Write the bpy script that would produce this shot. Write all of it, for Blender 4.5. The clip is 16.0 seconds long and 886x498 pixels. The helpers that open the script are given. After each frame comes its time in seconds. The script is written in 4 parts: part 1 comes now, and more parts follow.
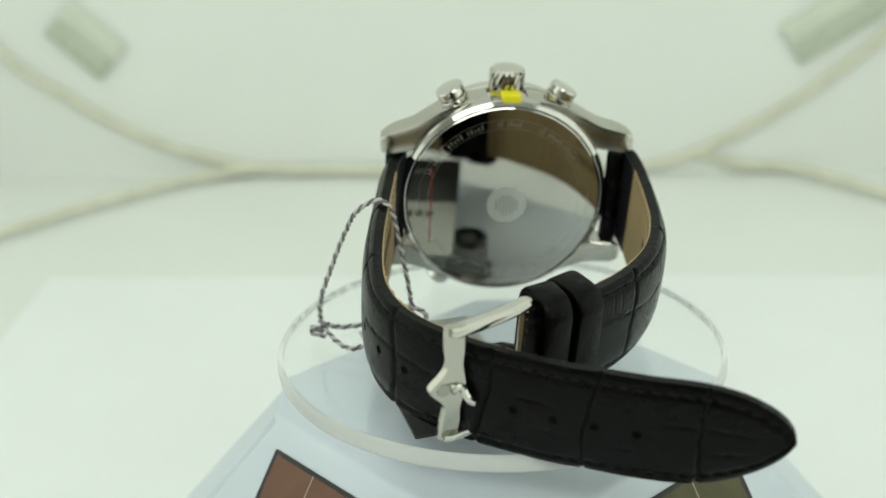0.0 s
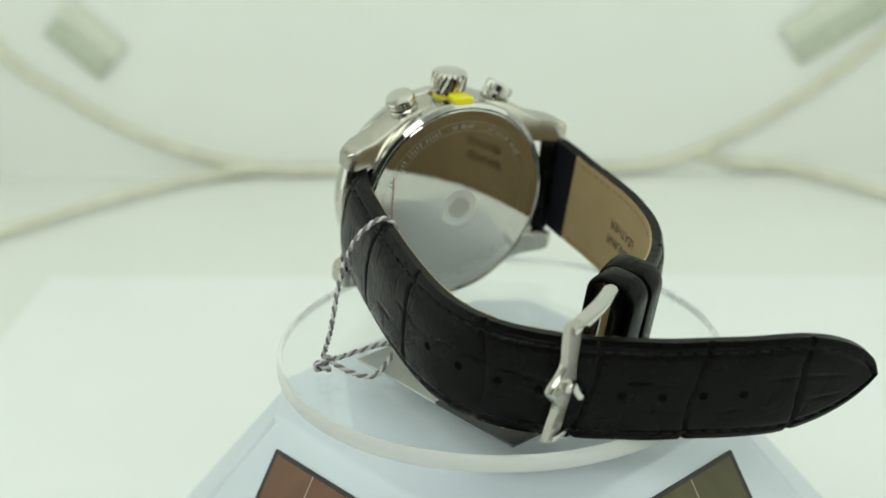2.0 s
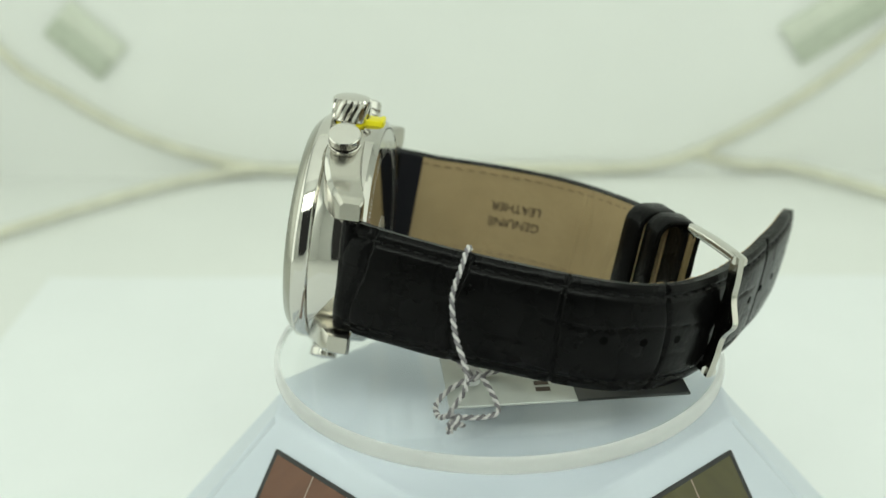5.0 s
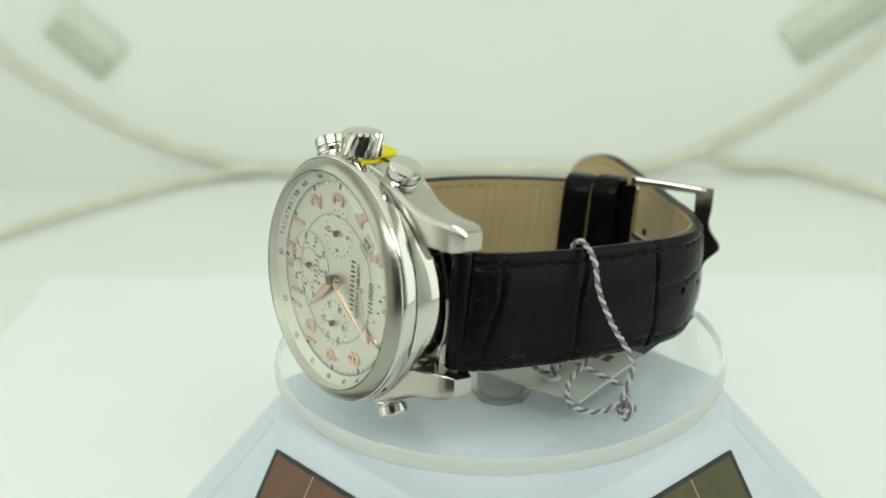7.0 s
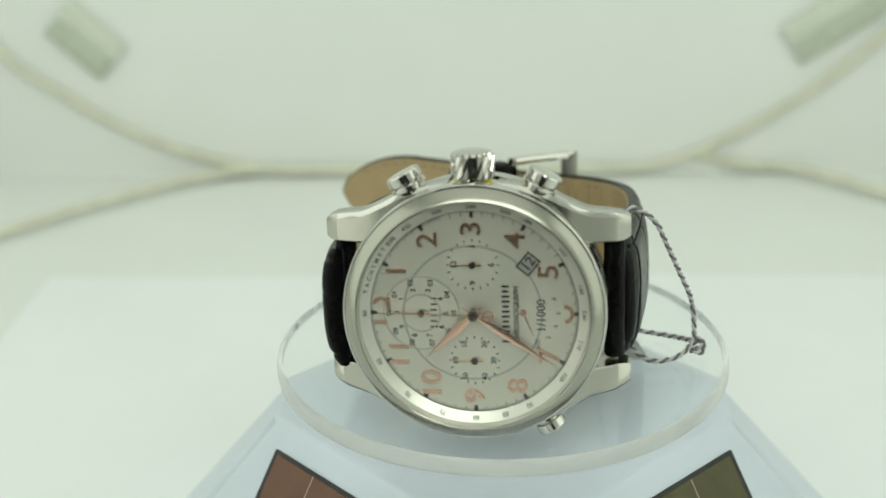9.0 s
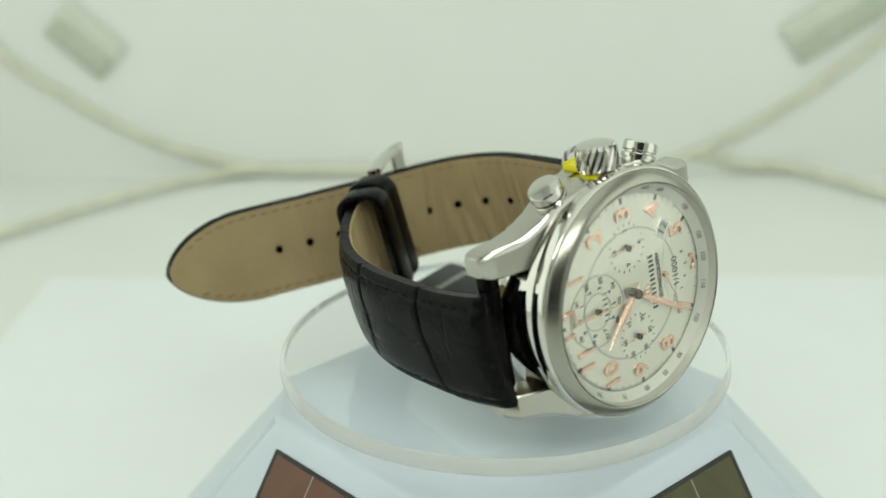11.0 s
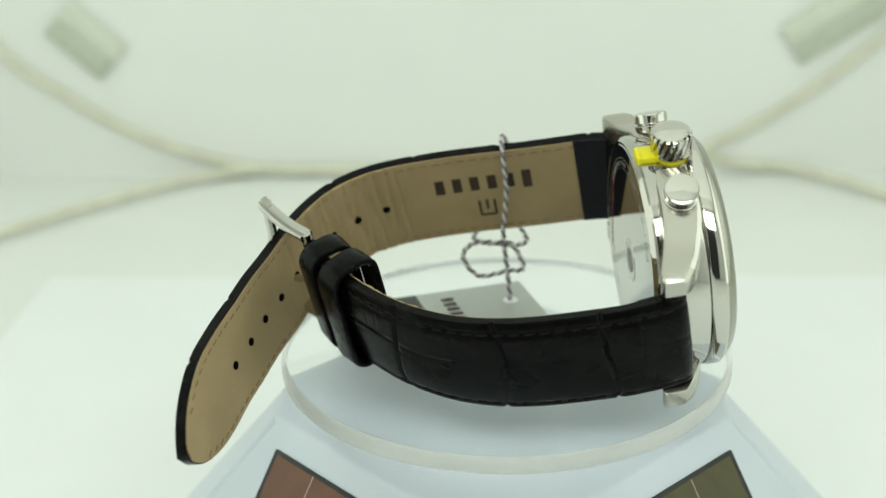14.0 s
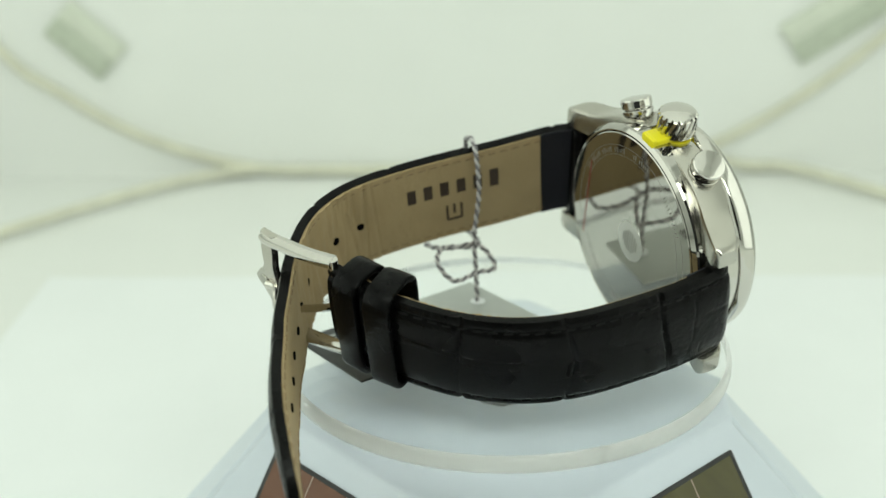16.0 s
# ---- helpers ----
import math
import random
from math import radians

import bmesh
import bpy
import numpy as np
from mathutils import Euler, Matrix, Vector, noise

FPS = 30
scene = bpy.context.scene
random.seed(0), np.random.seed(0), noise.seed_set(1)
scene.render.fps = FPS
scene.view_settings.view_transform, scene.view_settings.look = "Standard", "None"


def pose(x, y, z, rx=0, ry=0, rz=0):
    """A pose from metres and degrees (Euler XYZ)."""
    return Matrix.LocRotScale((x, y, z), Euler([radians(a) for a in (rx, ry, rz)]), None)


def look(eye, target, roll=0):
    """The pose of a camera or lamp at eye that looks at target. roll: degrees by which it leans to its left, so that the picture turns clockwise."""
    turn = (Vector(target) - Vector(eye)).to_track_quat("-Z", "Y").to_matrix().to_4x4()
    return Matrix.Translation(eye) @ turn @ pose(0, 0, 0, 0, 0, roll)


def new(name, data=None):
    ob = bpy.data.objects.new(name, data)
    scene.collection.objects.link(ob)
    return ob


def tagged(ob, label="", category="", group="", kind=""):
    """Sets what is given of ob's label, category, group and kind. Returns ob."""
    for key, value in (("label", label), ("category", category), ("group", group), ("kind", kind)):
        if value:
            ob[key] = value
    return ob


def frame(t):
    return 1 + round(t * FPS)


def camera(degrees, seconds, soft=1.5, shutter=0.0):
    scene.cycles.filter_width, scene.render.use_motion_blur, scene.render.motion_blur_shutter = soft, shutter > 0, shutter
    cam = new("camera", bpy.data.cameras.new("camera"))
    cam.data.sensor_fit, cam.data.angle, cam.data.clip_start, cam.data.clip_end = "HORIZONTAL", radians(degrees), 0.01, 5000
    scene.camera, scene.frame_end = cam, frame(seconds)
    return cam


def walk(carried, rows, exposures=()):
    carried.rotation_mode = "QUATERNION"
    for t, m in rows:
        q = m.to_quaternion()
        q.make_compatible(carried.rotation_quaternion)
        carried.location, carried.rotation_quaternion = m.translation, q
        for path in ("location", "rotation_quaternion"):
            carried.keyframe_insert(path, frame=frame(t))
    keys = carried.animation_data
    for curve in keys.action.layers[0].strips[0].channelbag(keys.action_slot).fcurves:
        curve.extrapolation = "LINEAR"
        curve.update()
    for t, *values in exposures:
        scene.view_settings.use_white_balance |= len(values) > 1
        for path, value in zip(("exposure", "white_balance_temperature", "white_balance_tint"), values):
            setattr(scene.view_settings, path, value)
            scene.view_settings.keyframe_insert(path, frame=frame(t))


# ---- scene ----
cam = camera(36.83, 16.0)
VIEW = pose(0.0, -0.2289, 0.11436, 67.612, 1.205, 2.204)
walk(cam, [(0, VIEW), (16, VIEW)], exposures=[(0, 0.06, 6500, 10), (4.2, 0.08, 6500, 10), (6.3, 0.17, 6500, 10), (7.5, 0.08, 6500, 10), (9, -0.01, 6500, 10), (11.5, 0.0, 6500, 10), (12.2, 0.06, 6500, 10), (14, 0.15, 6500, 10), (16, 0.15, 6500, 10)])
cam.data.dof.use_dof = True
cam.data.dof.focus_distance = 0.231
cam.data.dof.aperture_fstop = 13.5

# turn of the turntable, degrees
TURN = [(0, 0.0), (0.5, 5.57), (1, 11.5), (1.5, 17.6), (2, 24.1), (2.5, 31.2), (3, 38.9), (3.5, 47.1), (4, 56.9),
        (4.2, 61.2), (5.2, 83.6), (6.3, 109.0), (6.5, 113.9), (7, 126.6), (7.5, 139.1), (8, 151.3), (8.5, 162.0), (9, 172.9),
        (9.2, 177.4), (10.3, 202.5), (11.3, 224.2), (11.5, 228.3), (12, 238.2), (12.5, 247.8), (13, 256.2), (13.5, 263.6),
        (14, 270.2), (14.5, 276.2), (15, 281.6), (15.5, 286.7), (16, 291.4)]

# ---- world and light ----
world = bpy.data.worlds.new("dim_room")
scene.world = world
world.use_nodes = True
world.node_tree.nodes["Background"].inputs[0].default_value = (0.62, 0.66, 0.60, 1)
world.node_tree.nodes["Background"].inputs[1].default_value = 0.05


def area_lamp(name, eye, target, w, h, power, color):
    d = bpy.data.lights.new(name, "AREA")
    d.shape, d.size, d.size_y, d.energy, d.color = "RECTANGLE", w, h, power, color
    ob = new(name, d)
    ob.matrix_basis = look(eye, target)
    return ob


WARM = (0.91, 1.0, 0.885)
area_lamp("tent_top_light", (0, 0.05, 0.40), (0, 0.05, 0), 0.44, 0.44, 0.23, WARM)
area_lamp("tent_side_light", (-0.30, 0.0, 0.12), (0, 0.06, 0.06), 0.42, 0.33, 0.325, WARM)
area_lamp("tent_side_light", (0.30, 0.0, 0.12), (0, 0.06, 0.06), 0.42, 0.33, 0.325, WARM)
# unseen lamp, added to brighten the back panel from above the camera
area_lamp("back_wall_fill", (0, -0.34, 0.36), (0, 0.25, 0.06), 0.40, 0.14, 0.91, WARM)


# ---- materials ----
def mat(name, color, rough=0.5, metal=0.0, spec=0.5, var=0.0, vscale=200.0, bump=0.0, bscale=800.0, rvar=0.0, coat=0.0,
        transmission=0.0, ior=1.45, color2=None, stretch=None):
    m = bpy.data.materials.new(name)
    m.use_nodes = True
    nt = m.node_tree
    b = nt.nodes["Principled BSDF"]
    b.inputs["Base Color"].default_value = (*color, 1)
    b.inputs["Roughness"].default_value = rough
    b.inputs["Metallic"].default_value = metal
    b.inputs["Specular IOR Level"].default_value = spec
    b.inputs["Coat Weight"].default_value = coat
    b.inputs["Transmission Weight"].default_value = transmission
    b.inputs["IOR"].default_value = ior
    tc = nt.nodes.new("ShaderNodeTexCoord")
    src = tc.outputs["Object"]
    if stretch:
        mp = nt.nodes.new("ShaderNodeMapping")
        mp.inputs["Scale"].default_value = stretch
        nt.links.new(src, mp.inputs[0])
        src = mp.outputs[0]
    if var or color2:
        n = nt.nodes.new("ShaderNodeTexNoise")
        n.inputs["Scale"].default_value, n.inputs["Detail"].default_value = vscale, 6
        nt.links.new(src, n.inputs["Vector"])
        r = nt.nodes.new("ShaderNodeValToRGB")
        r.color_ramp.elements[0].position, r.color_ramp.elements[1].position = 0.3, 0.7
        c2 = color2 or tuple(min(1, c * (1 + var)) for c in color)
        r.color_ramp.elements[0].color = (*[c * (1 - var) for c in color], 1)
        r.color_ramp.elements[1].color = (*c2, 1)
        nt.links.new(n.outputs[0], r.inputs[0])
        nt.links.new(r.outputs[0], b.inputs["Base Color"])
    if rvar:
        n2 = nt.nodes.new("ShaderNodeTexNoise")
        n2.inputs["Scale"].default_value, n2.inputs["Detail"].default_value = vscale * 0.4, 4
        nt.links.new(src, n2.inputs["Vector"])
        mr = nt.nodes.new("ShaderNodeMapRange")
        mr.inputs["To Min"].default_value, mr.inputs["To Max"].default_value = max(0, rough - rvar), rough + rvar
        nt.links.new(n2.outputs[0], mr.inputs[0])
        nt.links.new(mr.outputs[0], b.inputs["Roughness"])
    if bump:
        n3 = nt.nodes.new("ShaderNodeTexNoise")
        n3.inputs["Scale"].default_value, n3.inputs["Detail"].default_value = bscale, 5
        nt.links.new(src, n3.inputs["Vector"])
        bp = nt.nodes.new("ShaderNodeBump")
        bp.inputs["Strength"].default_value, bp.inputs["Distance"].default_value = bump, 0.0004
        nt.links.new(n3.outputs[0], bp.inputs["Height"])
        nt.links.new(bp.outputs[0], b.inputs["Normal"])
    return m


FABRIC = mat("tent_fabric", (0.80, 0.811, 0.788), 0.9, spec=0.1, var=0.02, vscale=14, bump=0.25, bscale=60)
BINDING = mat("tent_binding", (0.69, 0.68, 0.56), 0.85, spec=0.1, var=0.1, vscale=90, bump=0.4, bscale=900)
TAB_PALE = mat("tab_pale", (0.66, 0.69, 0.60), 0.9, spec=0.1, var=0.05, vscale=120)
TAB_GREY = mat("tab_grey", (0.50, 0.54, 0.45), 0.9, spec=0.1, var=0.08, vscale=200)
TAB_DARK = mat("dark_grey_metal", (0.09, 0.10, 0.11), 0.4, metal=0.5)
PAPER = mat("paper", (0.84, 0.86, 0.87), 0.75, spec=0.2, var=0.012, vscale=30, bump=0.06, bscale=400)
PLASTIC = mat("white_plastic", (0.575, 0.62, 0.69), 0.35, spec=0.45, var=0.02, vscale=60, bump=0.04, bscale=1500)
CELL = mat("solar_cell", (0.135, 0.062, 0.036), 0.24, spec=0.32, var=0.12, vscale=60, stretch=(1, 6, 1))
# same brown cell with the olive reflection put into its base colour
CELL_REFLECT = mat("solar_cell_olive_reflection", (0.072, 0.064, 0.022), 0.24, spec=0.32, var=0.12, vscale=60, stretch=(1, 6, 1))
CELL_LINE = mat("solar_cell_line", (0.30, 0.22, 0.17), 0.4, metal=0.3)
BLACK = mat("black_plastic", (0.012, 0.012, 0.012), 0.45)
ACRYLIC = mat("clear_acrylic", (0.97, 0.985, 0.98), 0.02, transmission=1.0, ior=1.30)
RIM = mat("cloudy_acrylic", (0.985, 0.99, 0.985), 0.3, transmission=0.7, ior=1.12, spec=0.3)
STEEL = mat("polished_steel", (0.61, 0.59, 0.55), 0.07, metal=1.0, rvar=0.03, vscale=120)
SATIN = mat("satin_steel", (0.49, 0.47, 0.42), 0.22, metal=1.0, rvar=0.012, vscale=260, stretch=(1, 10, 1))
BRUSHED = mat("brushed_steel", (0.36, 0.35, 0.305), 0.24, metal=1.0, rvar=0.07, vscale=900, stretch=(1, 1, 12))
MIRROR = mat("case_back_steel", (0.49, 0.475, 0.44), 0.035, metal=1.0, rvar=0.015, vscale=60)
ENGRAVE = mat("engraving", (0.40, 0.39, 0.36), 0.35, metal=0.9)
DIALM = mat("silver_dial", (0.64, 0.625, 0.545), 0.33, metal=0.8, var=0.02, vscale=300)
SUBDIAL = mat("silver_subdial", (0.66, 0.645, 0.56), 0.38, metal=0.8, var=0.02, vscale=300)
REHAUT = mat("silver_flange", (0.55, 0.54, 0.48), 0.4, metal=0.6)
RINGM = mat("grey_ring", (0.42, 0.42, 0.39), 0.35, metal=0.8)
INK = mat("dial_ink", (0.025, 0.022, 0.02), 0.5)
ROSE = mat("rose_gold", (0.70, 0.45, 0.345), 0.2, metal=1.0)
BRONZE = mat("dark_bronze", (0.05, 0.035, 0.03), 0.3, metal=0.6)
ROSE_FLAT = mat("rose_print", (0.55, 0.26, 0.16), 0.4, metal=0.3)
GLASS = mat("sapphire_glass", (1, 1, 1), 0.0, transmission=1.0, ior=1.45)
LEATHER = mat("black_leather", (0.0028, 0.0027, 0.0028), 0.26, spec=0.11, var=0.3, vscale=260, bump=0.28, bscale=900, rvar=0.09)
LINING = mat("tan_leather", (0.375, 0.275, 0.145), 0.62, spec=0.3, var=0.05, vscale=70, bump=0.5, bscale=700, color2=(0.43, 0.32, 0.175))
INNER = mat("dark_leather", (0.008, 0.008, 0.012), 0.6, spec=0.3, bump=0.4, bscale=2500)
THREAD = mat("black_thread", (0.004, 0.004, 0.004), 0.6, spec=0.2)
TAN_THREAD = mat("tan_thread", (0.22, 0.15, 0.08), 0.7)
PRINT = mat("brown_print", (0.045, 0.028, 0.018), 0.6)
HOLE = mat("punched_hole", (0.004, 0.004, 0.004), 0.9, spec=0.0)
DARK_CHROME = mat("dark_chrome", (0.36, 0.36, 0.35), 0.1, metal=1.0)
YELLOW = mat("yellow_plastic", (0.80, 0.70, 0.01), 0.4)
CORD_LIGHT = mat("pale_cord", (0.62, 0.60, 0.60), 0.8, bump=0.6, bscale=4000)
CORD_DARK = mat("grey_cord", (0.20, 0.185, 0.20), 0.8, bump=0.6, bscale=4000)
CARD_DARK = mat("dark_card", (0.025, 0.027, 0.028), 0.4, var=0.05, vscale=300)
CARD_GREY = mat("silver_card", (0.44, 0.46, 0.44), 0.33, metal=0.3, var=0.03, vscale=300)
STICKER = mat("clear_film", (0.62, 0.61, 0.58), 0.28, metal=0.85)
# painted colour of a red line reflected in the case back
RED = mat("reflected_red", (0.28, 0.008, 0.012), 0.3)

MM = 0.001


# ---- building helpers ----
def shade(me, angle=35):
    for p in me.polygons:
        p.use_smooth = True
    bm = bmesh.new()
    bm.from_mesh(me)
    for e in bm.edges:
        e.smooth = len(e.link_faces) == 2 and e.calc_face_angle(0) < radians(angle)
    bm.to_mesh(me)
    bm.free()


def part(name, bm, material, parent=None, label="", smooth=True, recalc=True, angle=35):
    """Links a bmesh in millimetres as one mesh object under parent."""
    bmesh.ops.scale(bm, vec=(MM, MM, MM), verts=bm.verts)
    if recalc:
        bmesh.ops.recalc_face_normals(bm, faces=bm.faces)
    me = bpy.data.meshes.new(name)
    bm.to_mesh(me)
    bm.free()
    if smooth:
        shade(me, angle)
    me.materials.append(material)
    ob = new(name, me)
    if parent:
        ob.parent = parent
    if label:
        tagged(ob, label)
    return ob


def lathe(profile, n=96, center=(0, 0, 0), close=False):
    """Revolves (radius, height) about the y axis."""
    bm = bmesh.new()
    rings = []
    for r, y in profile:
        rings.append([bm.verts.new((center[0] + r * math.cos(2 * math.pi * i / n), center[1] + y,
                                    center[2] + r * math.sin(2 * math.pi * i / n))) for i in range(n)])
    pairs = list(zip(rings, rings[1:])) + ([(rings[-1], rings[0])] if close else [])
    for a, b in pairs:
        for i in range(n):
            bm.faces.new((a[i], a[(i + 1) % n], b[(i + 1) % n], b[i]))
    if not close:
        for r in (rings[0], rings[-1]):
            bm.faces.new(r)
    return bm


def box(cx, cy, cz, sx, sy, sz, bevel=0.0, seg=2):
    bm = bmesh.new()
    bmesh.ops.create_cube(bm, size=1.0)
    for v in bm.verts:
        v.co = (cx + v.co.x * sx, cy + v.co.y * sy, cz + v.co.z * sz)
    if bevel:
        bmesh.ops.bevel(bm, geom=bm.edges[:], offset=bevel, segments=seg, affect="EDGES", profile=0.5)
    return bm


def merge(*bms):
    out = bmesh.new()
    for b in bms:
        me = bpy.data.meshes.new("tmp")
        b.to_mesh(me)
        b.free()
        out.from_mesh(me)
        bpy.data.meshes.remove(me)
    return out


def moved(bm, m):
    bmesh.ops.transform(bm, matrix=m, verts=bm.verts)
    return bm


def smooth_path(points, n):
    """Catmull-Rom through the points, n samples evenly spaced by length."""
    P = [Vector(p) for p in points]
    P = [2 * P[0] - P[1]] + P + [2 * P[-1] - P[-2]]
    out = []
    for i in range(1, len(P) - 2):
        for k in range(24):
            t = k / 24
            a, b, c, d = P[i - 1:i + 3]
            out.append(0.5 * (2 * b + (c - a) * t + (2 * a - 5 * b + 4 * c - d) * t * t + (3 * b - a - 3 * c + d) * t ** 3))
    out.append(P[-2])
    L = [0.0]
    for a, b in zip(out, out[1:]):
        L.append(L[-1] + (b - a).length)
    res, j = [], 0
    for k in range(n):
        s = L[-1] * k / (n - 1)
        while j < len(L) - 2 and L[j + 1] < s:
            j += 1
        f = (s - L[j]) / max(1e-9, L[j + 1] - L[j])
        res.append(out[j].lerp(out[j + 1], min(1, f)))
    return res, L[-1]


def sweep(path, section, closed_path=False, up=Vector((0, 0, 1))):
    """Sweeps section(i) -> list of (a, b) along the path; a is sideways, b is along up."""
    bm = bmesh.new()
    n, rings = len(path), []
    for i, p in enumerate(path):
        a = path[i - 1] if (i > 0 or closed_path) else path[0]
        b = path[(i + 1) % n] if (i < n - 1 or closed_path) else path[-1]
        t = (b - a).normalized()
        s = t.cross(up)
        if s.length < 1e-4:
            s = t.cross(Vector((0, 1, 0.01)))
        s.normalize()
        u = s.cross(t)
        rings.append([bm.verts.new(p + s * x + u * y) for x, y in section(i)])
    m = len(rings[0])
    last = n if closed_path else n - 1
    for i in range(last):
        r, q = rings[i], rings[(i + 1) % n]
        for k in range(m):
            bm.faces.new((r[k], r[(k + 1) % m], q[(k + 1) % m], q[k]))
    if not closed_path:
        bm.faces.new(rings[0])
        bm.faces.new(rings[-1])
    return bm


def circle(r, n=10, ry=None):
    return [(r * math.cos(2 * math.pi * k / n), (ry or r) * math.sin(2 * math.pi * k / n)) for k in range(n)]


def rounded(w, h, r, n=4):
    out = []
    for cx, cy, a0 in ((w / 2 - r, h / 2 - r, 0), (-w / 2 + r, h / 2 - r, 90), (-w / 2 + r, -h / 2 + r, 180), (w / 2 - r, -h / 2 + r, 270)):
        for k in range(n + 1):
            a = radians(a0 + 90 * k / n)
            out.append((cx + r * math.cos(a), cy + r * math.sin(a)))
    return out


def tube(points, r, n=60, seg=10, closed=False):
    path, _ = smooth_path(points, n)
    if closed:
        path = path[:-1]
    return sweep(path, lambda i: circle(r, seg), closed)


def text_bm(body, size, depth=0.05, offset=0.0):
    """Letters with the built-in font in the xy plane, centred, size in millimetres."""
    cu = bpy.data.curves.new("tmp_text", "FONT")
    cu.body, cu.size, cu.align_x, cu.align_y, cu.extrude, cu.offset = body, size, "CENTER", "CENTER", depth / 2, offset
    cu.resolution_u = 3
    ob = new("tmp_text", cu)
    bpy.context.view_layer.update()
    me = bpy.data.meshes.new_from_object(ob.evaluated_get(bpy.context.evaluated_depsgraph_get()))
    bm = bmesh.new()
    bm.from_mesh(me)
    bpy.data.objects.remove(ob)
    bpy.data.curves.remove(cu)
    bpy.data.meshes.remove(me)
    return bm


def basis(x, y, z, o=(0, 0, 0)):
    m = Matrix((x, y, z)).transposed().to_4x4()
    m.translation = o
    return m


def empty(name, m=Matrix()):
    ob = new(name)
    ob.empty_display_size = 0.01
    ob.matrix_basis = m
    return ob


# ---- the setting: light tent ----
GROUND = -50.0


def tent():
    part("floor", box(-10, 0, GROUND - 8, 900, 1000, 12), FABRIC)
    tagged(bpy.data.objects["floor"], "white fabric floor of the light tent", "floor", kind="structure")
    # back panel with a bound hoop, both leaning a little
    back = part("wall_back", box(-15, 251, 190, 900, 6, 520), FABRIC)
    tagged(back, "white translucent fabric back panel of a light tent", "wall", kind="structure")
    for x, nm in ((-330, "wall_left"), (330, "wall_right")):
        w = part(nm, box(x, 0, 190, 6, 900, 520), FABRIC)
        tagged(w, "white fabric side panel of a light tent", "wall", kind="structure")
    c = part("ceiling", box(0, 0, 446, 900, 1000, 6), FABRIC)
    tagged(c, "white fabric top panel of a light tent", "ceiling", kind="structure")
    for x in (-290, 290):
        f = part("wall_front", box(x, -420, 190, 220, 6, 520), FABRIC)
        tagged(f, "white fabric front panel with a slit opening", "wall", kind="structure")


def hoop(points, r, name, label):
    path, _ = smooth_path(points, 120)
    ob = part(name, sweep(path, lambda i: circle(r, 10)), BINDING)
    return tagged(ob, label, "seam", kind="structure")


def tent_details():
    pts = [(-275, 246, 150), (-235, 246, 60), (-184, 246, -2), (-165, 246, -17), (-135, 246, -35), (-97, 246, -47), (-61, 245, -48.5), (0, 245, -48.5),
           (45, 245, -48.5), (58, 246, -47.5), (75, 246, -42), (106, 246, -24.5), (137, 246, 0), (172, 246, 35), (210, 246, 90), (235, 246, 160)]
    hoop(pts, 1.7, "trim_back_hoop", "beige bound wire hoop of the back panel")
    hoop([(-92, 246, -48), (-112, 238, -48.3), (-131, 223, -48.3), (-169, 182, -48.3), (-220, 120, -48.3), (-290, 30, -48.3)], 1.7, "trim_left_seam", "beige bound seam along the tent floor")
    hoop([(70, 247, -43), (90, 246, -48), (108, 243, -48.3), (135, 215, -48.3), (190, 150, -48.3), (260, 50, -48.3)], 1.7, "trim_right_seam", "beige bound seam along the tent floor")
    for cx, cz, rot, w, h in ((-152, 2, -43, 26, 17), (120, 7, 33, 37, 17)):
        e = empty("fastener_tab", pose(cx * MM, 0.2465, cz * MM, 0, -rot, 0))
        tagged(e, "pale grey hook-and-loop tab sewn on the tent wall", "tab", "tabs on the tent wall")
        part("pale_strip", box(0, 0, h / 4, w, 1.2, h / 2, 0.4), TAB_PALE, e)
        part("grey_strip", box(0, -0.2, -h / 4, w, 1.2, h / 2, 0.4), TAB_GREY, e, "darker grey half of the tab")


def paper():
    bm = bmesh.new()
    bmesh.ops.create_grid(bm, x_segments=60, y_segments=40, size=1)
    for v in bm.verts:
        x, y = v.co.x * 150 + 8, v.co.y * 160 - 10
        v.co = (x, y, GROUND - 1.4 + 0.9 * noise.noise((x * 0.012, y * 0.012, 3)) + 0.5)
    bmesh.ops.solidify(bm, geom=bm.faces[:], thickness=0.25)
    ob = part("paper_sheet", bm, PAPER)
    tagged(ob, "plain white paper sheet lying on the tent floor", "paper")


tent()
tent_details()
paper()


# ---- solar turntable base ----
def octagon(r, half, z):
    out = []
    for k in range(4):
        a = k * math.pi / 2
        for s in (-1, 1):
            x, y = r, s * half
            out.append((x * math.cos(a) - y * math.sin(a), x * math.sin(a) + y * math.cos(a), z))
    return out


